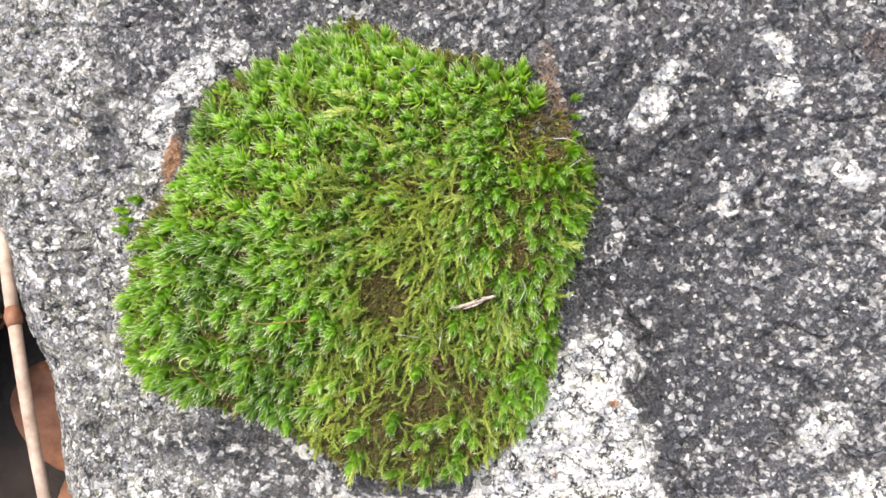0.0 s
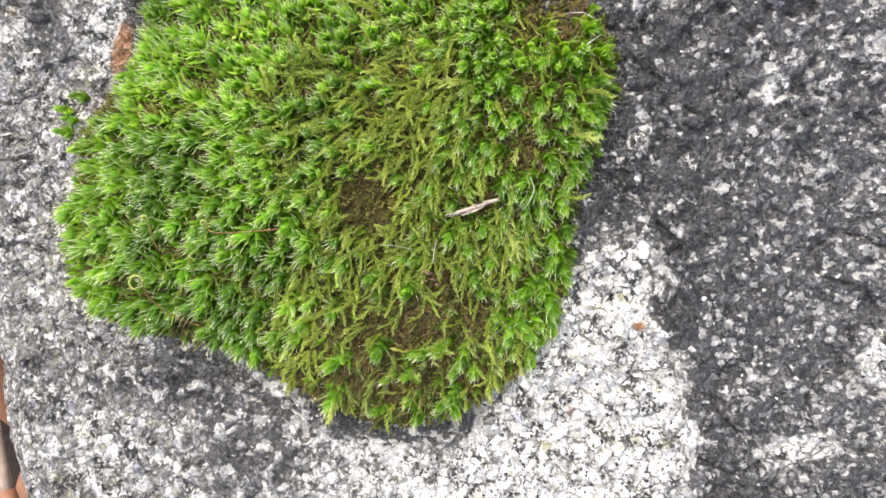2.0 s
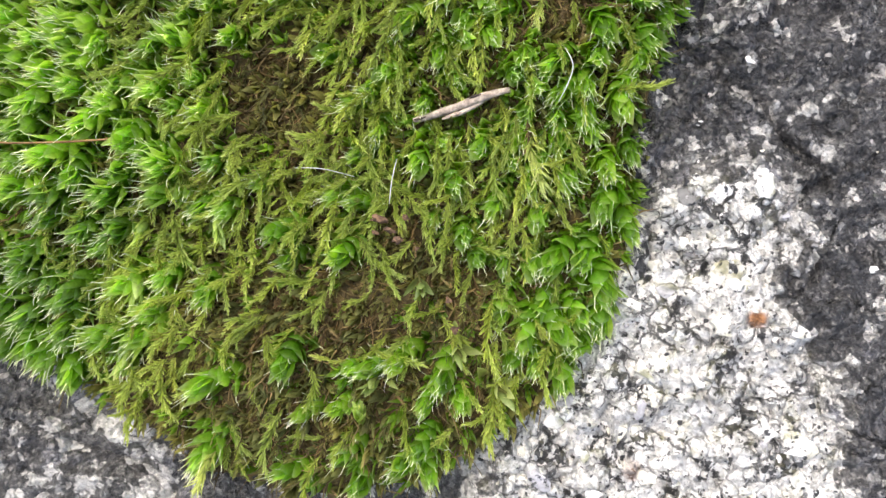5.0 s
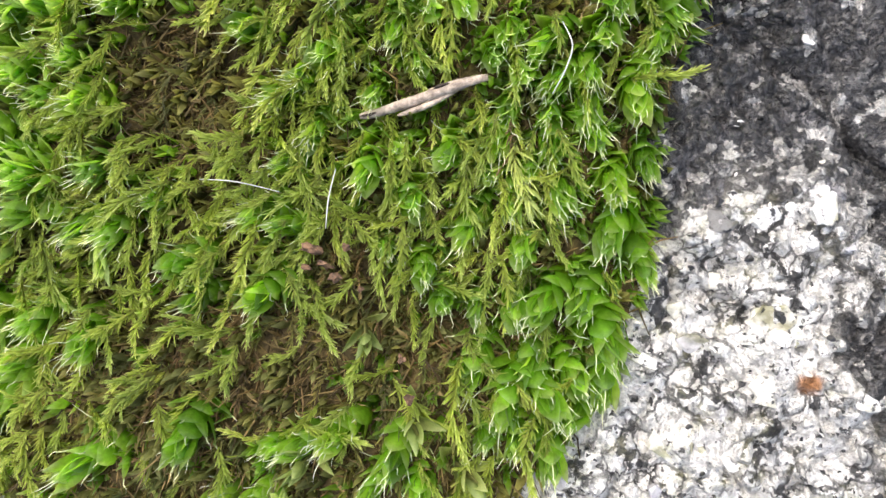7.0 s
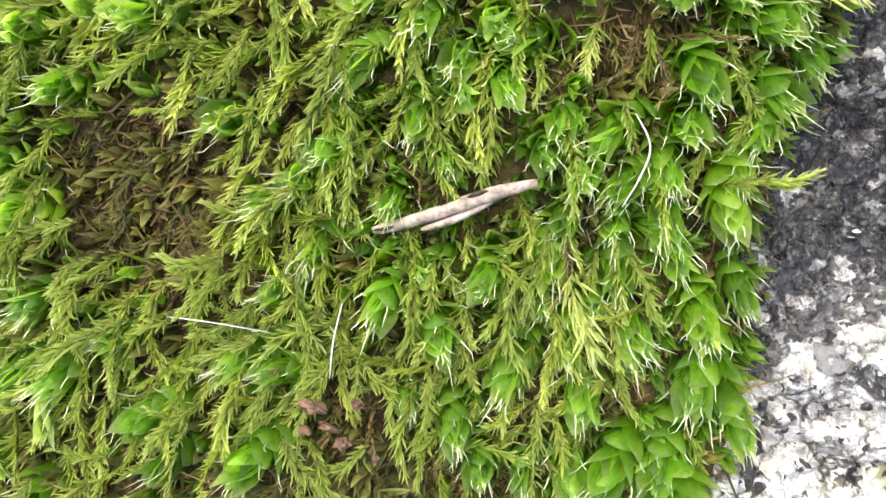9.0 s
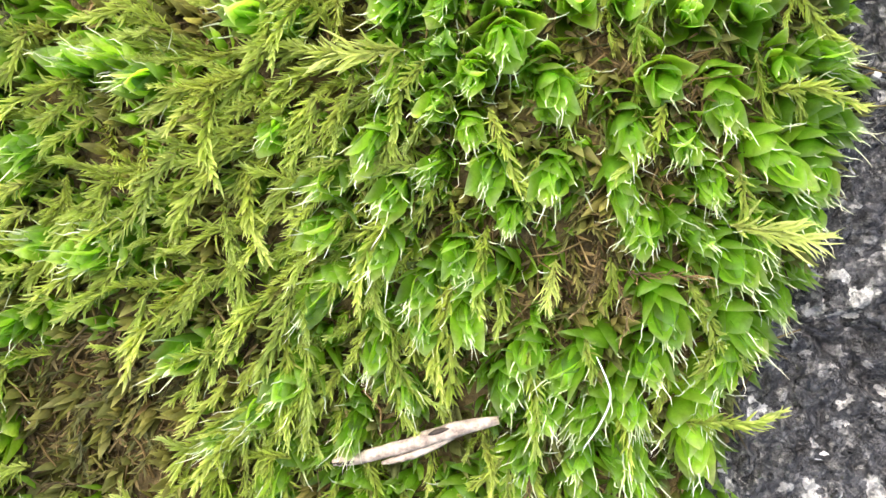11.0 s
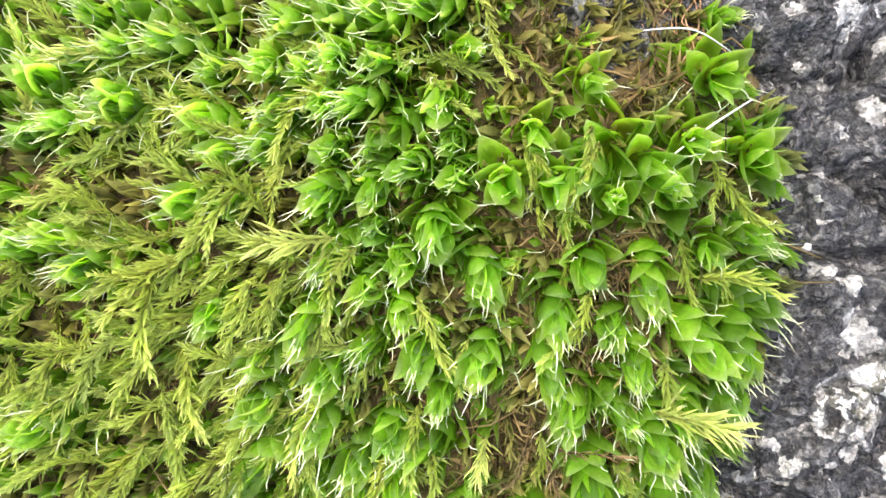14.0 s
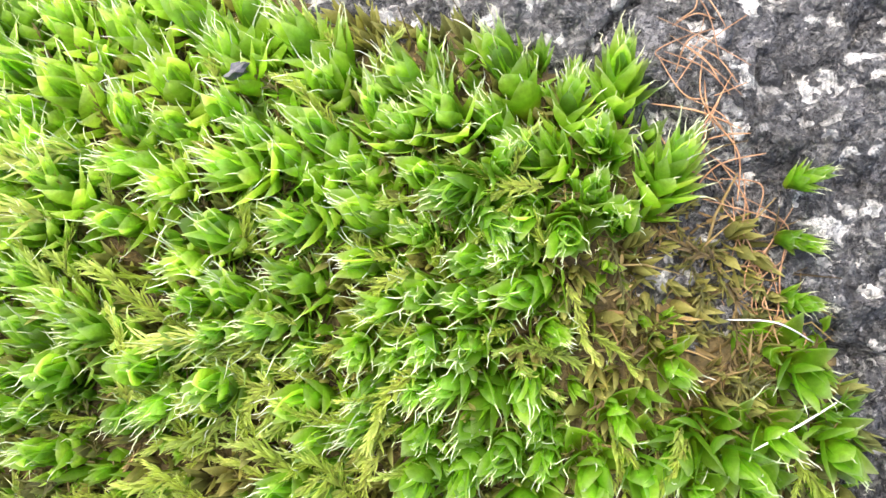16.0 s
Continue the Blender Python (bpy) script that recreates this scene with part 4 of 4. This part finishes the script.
        m = frame_of((math.cos(way) * math.cos(tilt), math.sin(way) * math.cos(tilt), math.sin(tilt)), r.normal(0, 0.5, 3) + (0, 0, 1))
        bits.add(v @ m.T + np.array([x, y, top + r.uniform(0.0, 0.08)]) * CM, f, np.clip(r.uniform(0, 0.75) + 0.3 * s, 0, 1), 0, r.random(), r.random())
    for x, y, edge, feathery, bare, top in spread_over(0.05, 23, 90000, 1.0):
        if r.random() > 0.12 + 0.9 * bare:
            continue
        way, ln = flow(x, y) + r.normal(0, 0.9), r.uniform(1.5, 4.0) * MM
        tip = np.array([math.cos(way), math.sin(way), r.uniform(-0.1, 0.35)]) * ln
        bow = np.array([-math.sin(way), math.cos(way), 0.6]) * ln * r.normal(0, 0.16)
        foot = np.array([x, y, top + r.uniform(0.0, 0.07)]) * CM
        v, f = tube([foot, foot + 0.5 * tip + bow, foot + tip], np.array([0.07, 0.06, 0.025]) * MM * r.uniform(0.8, 1.5), 3, False)
        bits.add(v, f, np.clip(r.uniform(0.0, 0.8), 0, 1), 0, r.random(), r.random())
    tagged(part("old_leaf_litter", bits.mesh("old_leaf_litter", [DRY]), cushion, "tan and brown bits of old moss leaves"), kind="stuff")

    shoots, tufts, withered = [p.arrays() for p in FEATHERS], [p.arrays() for p in TUFTS], [p.arrays() for p in WITHERED]
    singles = 0
    rest = Pile()
    dead, faded = Pile(), Pile()
    for x, y, edge, feathery, bare, top in spread_over(0.090, 19, 120000, 0.97):
        brown = r.random() < 0.15 + 0.65 * bare
        if r.random() > (0.35 + 0.95 * bare if brown else feathery * (1 - 0.85 * bare)):
            continue
        way = flow(x, y) + r.normal(0, 0.5 + 0.8 * (1 - calm(x, y)))
        size = r.uniform(0.6, 1.0) * (0.95 if brown else 1.0)
        k = int(r.integers(len(FEATHERS)))
        lift = r.uniform(0.02, 0.1) if brown else r.uniform(0.08, 0.26) * (0.3 if by_twig(x, y) < 0.22 else 1.0)
        m = Matrix.Translation((x * CM, y * CM, (top + lift) * CM)) @ Matrix.Rotation(way, 4, "Z") @ Matrix.Rotation(r.normal(0.05 + 0.25 * edge ** 3, 0.2), 4, "Y") @ Matrix.Rotation(r.normal(0, 0.5), 4, "X") @ Matrix.Translation((-2.5 * MM * size, 0, 0)) @ Matrix.Scale(size, 4)
        if not brown and singles < 300 and x > -2.3 and y > -2.6:
            part("feather_branch", FEATHER_MESH[k], creeper, "", m)
            singles += 1
            continue
        if brown:
            laid(dead if r.random() < 0.22 else faded, withered[k % 6], m, r.random())
        else:
            laid(rest, shoots[k] if r.random() < 0.55 else tufts[k], m, hue(x, y, r))
    tagged(part("branch_fill", rest.mesh("branch_fill", [FEATHER]), creeper), kind="stuff")
    tagged(part("dry_fill", dead.mesh("dry_fill", [DRY]), creeper, "brown dried moss branches"), kind="stuff")
    tagged(part("faded_fill", faded.mesh("faded_fill", [FADED]), creeper, "olive-brown faded moss branches"), kind="stuff")


plant()

# pale young branches and dried ones that stand out: x, y, direction in degrees, length factor, colour
for x, y, turn, size, mat in ((-0.02, 1.98, 172, 0.9, YOUNG), (1.58, 1.13, -25, 0.9, YOUNG), (1.80, 1.80, 2, 0.95, FEATHER), (0.62, -0.32, -85, 0.95, YOUNG), (0.74, 0.95, -115, 0.55, YOUNG),
                              (-2.05, 3.60, 170, 1.2, YOUNG), (1.05, 0.85, -65, 0.6, DRY), (0.95, 0.92, -95, 0.55, DRY), (1.1, 0.9, -20, 0.6, DRY), (1.4, 0.12, -5, 0.8, FEATHER), (0.6, -0.15, -80, 0.7, DRY),
                              (-2.2, -3.1, -125, 0.8, YOUNG), (-1.2, 2.95, 175, 0.9, YOUNG), (-1.9, 3.95, 190, 1.1, YOUNG)):
    branch = (SHAGGY if mat is YOUNG else (WITHERED if mat is DRY else FEATHERS))[int(abs(x * 7 + y * 3)) % 3].mesh("feather_branch", [mat])
    part("feather_branch", branch, creeper, "pale yellow young branch" if mat is YOUNG else ("dry brown branch" if mat is DRY else ""),
         Matrix.Translation((x * CM, y * CM, (surface(x, y) + 0.26) * CM)) @ Matrix.Rotation(radians(turn), 4, "Z") @ Matrix.Scale(size, 4))


def sprig(x, y, turn, lean, size, leaves, gape, mat, label):
    """A small single moss plant with few, broad, hairless leaves."""
    thing = tagged(new("moss_sprig"), label, "moss", "single sprigs")
    thing.matrix_basis = turned(radians(lean), radians(turn), 0.7 * x, size, (x * CM, y * CM, (surface(x, y) + 0.24) * CM))
    _, core, blades = rosette(int(700 + 40 * abs(x) + 9 * abs(y)), leaves, 1.0, 0.0, gape, 6, 0.55, 5)
    part("stem", core.mesh("stem", [mat]), thing)
    for blade in blades:
        part("leaf", blade.mesh("leaf", [mat]), thing)


PALE = "pale yellow-green young moss plant among feathery branches"
BROAD = "olive-green moss plant with flat open leaves in brown litter"
for x, y, turn, lean, size in ((-2.94, -1.65, -95, 75, 1.9), (-2.17, -1.09, -80, 62, 1.6), (-0.87, -2.72, 80, 40, 1.4), (-3.05, -2.3, -110, 70, 1.5), (-2.9, -1.15, -100, 60, 1.4)):
    sprig(x, y, turn, lean, 0.68 * size, 11, 36, SPRING, PALE)
for x, y, turn, lean, size in ((-0.03, -2.19, -40, 30, 1.25), (0.33, -2.53, -20, 35, 1.3), (-0.75, -2.45, -130, 30, 1.1), (-0.35, -1.62, -70, 40, 1.0)):
    sprig(x, y, turn, lean, size, 7, 78, OLIVE, BROAD)


# ---------------------------------------------------------------- the twig on the moss
def twig():
    thing = tagged(new("twig"), "short bleached split twig with dark flecks lying on the moss", "twig")
    thing.location = (0, 0, (surface(0, 0) + 0.21) * CM)
    thing.rotation_euler = (0, 0, -0.02)
    r = np.random.default_rng(5)
    main = bend([(-4.3, -1.35, -0.05), (-2, -0.75, 0.12), (0.3, 0.05, 0.2), (2.2, 0.75, 0.22), (4.4, 1.35, 0.3)], 18)
    rad = np.interp(np.linspace(0, 1, 18), [0, 0.1, 0.35, 0.62, 0.68, 0.8, 1], [0.16, 0.32, 0.38, 0.38, 0.46, 0.34, 0.22])
    v, f = tube(main * MM, rad * MM * r.uniform(0.92, 1.08, 18), 9)
    v[:, :2] += r.normal(0, 0.02 * MM, (len(v), 2))
    part("stem", tri_mesh("stem", v, f, [WOOD]), thing, "split bleached wood")
    v, f = tube(bend([(-1.7, -1.25, 0.0), (0.3, -0.56, 0.08), (2.3, 0.46, 0.1)], 8) * MM, np.array([0.08, 0.17, 0.22, 0.24, 0.22, 0.2, 0.16, 0.1]) * MM, 6)
    part("splinter", tri_mesh("splinter", v, f, [WOOD]), thing)
    v, f = tube(bend([(0.8, 0.50, 0.56), (1.3, 0.72, 0.60), (1.9, 0.86, 0.52)], 6) * MM, np.array([0.03, 0.10, 0.14, 0.13, 0.09, 0.03]) * MM, 6)
    part("bark_fleck", tri_mesh("bark_fleck", v, f, [BARK]), thing, "dark bark remnant")
    v, f = tube(bend([(-4.35, -1.36, 0.05), (-3.6, -1.25, 0.22), (-2.9, -1.05, 0.3)], 5) * MM, np.array([0.04, 0.12, 0.13, 0.1, 0.03]) * MM, 5)
    part("bark_fleck", tri_mesh("bark_fleck", v, f, [BARK]), thing, "dark bark remnant")


twig()


# ---------------------------------------------------------------- loose hairs, rootlets, crumbs
def strand(name, points, radius, mat, label, category, lift=0.3):
    p = bend([(x, y, surface(x, y) + lift + dz) for x, y, dz in points], 16) * CM
    t = np.linspace(0, 1, 16)
    v, f = tube(p, radius * MM * (0.35 + 0.65 * np.sin(math.pi * (0.1 + 0.8 * t))), 5)
    return tagged(new(name, tri_mesh(name, v, f, [mat])), label, category, category + "s on the moss")


WHITE = "fine white plant fibre lying on the moss"
strand("fibre", [(0.93, 0.47, 0.05), (0.99, 0.30, 0.12), (0.95, 0.15, 0.08), (0.87, 0.0, 0.0)], 0.06, FIBRE, WHITE, "fibre")
strand("fibre", [(-0.56, -0.5, 0.05), (-0.6, -0.7, 0.08), (-0.63, -0.9, 0.0)], 0.05, FIBRE, WHITE, "fibre")
strand("fibre", [(-1.46, -0.58, 0.0), (-1.2, -0.6, 0.06), (-0.93, -0.66, 0.0)], 0.04, FIBRE, WHITE, "fibre")
strand("fibre", [(2.06, 2.68, 0.12), (1.86, 2.55, 0.1), (1.67, 2.40, 0.0)], 0.07, FIBRE, WHITE, "fibre", 0.2)
strand("fibre", [(1.55, 3.08, 0.1), (1.8, 3.07, 0.12), (2.02, 2.96, 0.02)], 0.05, FIBRE, WHITE, "fibre", 0.15)
ROOT = "thin red-brown dead rootlet on the edge of the moss"
SPINE = bend([(1.40, 4.85), (1.46, 4.4), (1.52, 4.0), (1.72, 3.6), (1.83, 3.2), (1.80, 2.9)], 40)
for k in range(54):
    q = np.random.default_rng(400 + k)
    x, y = SPINE[int(q.integers(0, 40))] + q.normal(0, 0.045, 2)
    way = (-1.2 if q.random() < 0.6 else q.uniform(0, 6.28)) + q.normal(0, 0.4)
    half, curl = q.uniform(0.08, 0.30), q.normal(0, 0.08)
    dx, dy = math.cos(way) * half, math.sin(way) * half
    strand("rootlet", [(x - dx, y - dy, q.uniform(0, 0.05)), (x - curl * dy / half, y + curl * dx / half, q.uniform(0.0, 0.09)), (x + dx, y + dy, q.uniform(0, 0.05))], q.uniform(0.025, 0.06), RUST, ROOT, "rootlet", 0.04)


def crumb(x, y, size, mat, label, seed, lift=0.2):
    bm = bmesh.new()
    bmesh.ops.create_icosphere(bm, subdivisions=2, radius=size * MM)
    q = np.random.default_rng(seed)
    sc = q.uniform(0.6, 1.3, 3)
    off = q.uniform(0, 50, 3)
    for w in bm.verts:
        n = noise.noise(Vector(w.co / (size * MM) * 1.3) + Vector(off))
        n2 = noise.noise(Vector(w.co / (size * MM) * 3.1) + Vector(off))
        w.co = Vector((w.co.x * sc[0], w.co.y * sc[1], w.co.z * sc[2] * 0.6)) * (1 + 0.9 * n + 0.9 * n2)
    me = bpy.data.meshes.new("crumb")
    bm.to_mesh(me)
    bm.free()
    me.materials.append(mat)
    ob = tagged(new("crumb", me), label, "crumb")
    ob.location = (x * CM, y * CM, (surface(x, y) + lift) * CM)
    ob.rotation_euler = q.uniform(0, 6, 3)
    return ob


for k, (x, y, size) in enumerate(((-0.70, -1.04, 0.55), (-0.62, -1.14, 0.4), (-0.55, -1.22, 0.45), (-0.48, -1.02, 0.35), (-0.38, -1.30, 0.3), (-0.74, -1.16, 0.3), (-0.1, -1.75, 0.35), (-0.05, -2.0, 0.4))):
    tagged(crumb(x, y, size, CRUMB, "reddish-brown crumb of bark caught in the moss", 500 + k, 0.32), group="bark crumbs")
c = crumb(-1.07, 4.4, 0.75, SLATE, "dark grey stone chip lying in the moss", 520, 0.3)
c.name = "stone_chip"
tagged(c, category="stone")


# ---------------------------------------------------------------- spore stalks
def spore_stalk(points, ring):
    thing = tagged(new("spore_stalk"), "thin brown moss spore stalk with a curled green tip", "moss stalk", "spore stalks")
    p = bend([(x, y, surface(x, y) + z) for x, y, z in points], 14) * CM
    thing.location = p[0]
    v, f = tube(p - p[0], np.linspace(0.12, 0.08, 14) * MM, 6)
    part("stalk", tri_mesh("stalk", v, f, [STALK]), thing)
    t = np.linspace(0, 1, 14)
    e = p[-1] - p[0]
    turn = 2 * math.pi * 0.8 * t
    loop = np.stack([e[0] + ring * MM * (np.cos(turn) - 1), e[1] + ring * MM * np.sin(turn), e[2] + 0.3 * MM * t], 1)
    v, f = tube(loop, MM * (0.10 + 0.16 * np.sin(math.pi * t) ** 2), 6)
    part("capsule", tri_mesh("capsule", v, f, [CAPSULE]), thing, "curled pale green capsule")


spore_stalk([(-3.0, -0.3, 0.25), (-3.6, -0.35, 0.4), (-4.1, -0.35, 0.5), (-4.2, -0.2, 0.5)], 0.4)
spore_stalk([(-4.3, -2.0, 0.1), (-4.9, -1.75, 0.3), (-5.3, -1.4, 0.4), (-5.35, -1.15, 0.45)], 1.1)
spore_stalk([(-5.15, -0.65, 0.3), (-5.2, -0.35, 0.45), (-5.25, -0.1, 0.5)], 0.35)


# ---------------------------------------------------------------- what lies on the ground beside the boulder
def dead_leaf(x, y, z, length, width, turn, tilt, seed):
    n, m = 15, 9
    u, w = np.meshgrid(np.linspace(0, 1, n), np.linspace(-1, 1, m), indexing="ij")
    half = 0.5 * width * np.sin(math.pi * np.clip(u, 0.02, 0.98)) ** 0.7
    px, py = (u - 0.5) * length, w * half
    pz = 0.25 * width * w ** 2 + 0.12 * length * np.sin(3 * u + seed) + 0.06 * width * value_noise(px, py, 0.3 * width, seed)
    top = np.stack([px, py, pz], 2).reshape(-1, 3)
    f = strip_faces(n, m)
    bottom = top - (0, 0, 0.0004)
    v = np.concatenate([top, bottom])
    ob = tagged(new("dead_leaf", tri_mesh("dead_leaf", v, np.concatenate([f, f[:, ::-1] + len(top)]), [DEAD])), "curled brown dead leaf on the ground by the boulder", "leaf", "fallen leaves")
    ob.matrix_world = Matrix.Translation((x, y, z)) @ Euler((tilt, 0.2 * math.sin(seed), turn)).to_matrix().to_4x4()
    return ob


for k in range(34):
    q = np.random.default_rng(600 + k)
    dead_leaf(q.uniform(-0.25, -0.125), q.uniform(-0.16, 0.09), -0.095 + 0.02 * q.random(), q.uniform(0.04, 0.075), q.uniform(0.02, 0.04), q.uniform(0, 6.28), q.normal(0, 0.35), 600 + k)


def stem(points, radius):
    thing = tagged(new("dry_stem"), "dry pale grass stem leaning beside the boulder", "stem", "dry stems")
    p = bend(points, 25)
    thing.location = p[0]
    for k in range(0, 24, 8):
        v, f = tube(p[k:k + 9] - p[0], radius * np.linspace(1.0 - 0.1 * k / 8, 0.92 - 0.1 * k / 8, 9), 8)
        part("internode", tri_mesh("internode", v, f, [STRAW]), thing)
        if k:
            v, f = tube(p[k - 1:k + 2] * 0.35 + p[k] * 0.65 - p[0], radius * np.array([0.95, 1.25, 0.95]), 8)
            part("node", tri_mesh("node", v, f, [DEAD]), thing, "darker swollen stem joint")


stem([(-0.168, 0.05, -0.09), (-0.139, -0.01, -0.06), (-0.121, -0.07, -0.05), (-0.104, -0.15, -0.055)], 0.0021)
stem([(-0.150, 0.03, -0.085), (-0.120, -0.02, -0.06), (-0.106, -0.07, -0.055), (-0.103, -0.13, -0.06)], 0.0012)


# ---------------------------------------------------------------- crystals in the boulder
grow_crystals(ROCK)
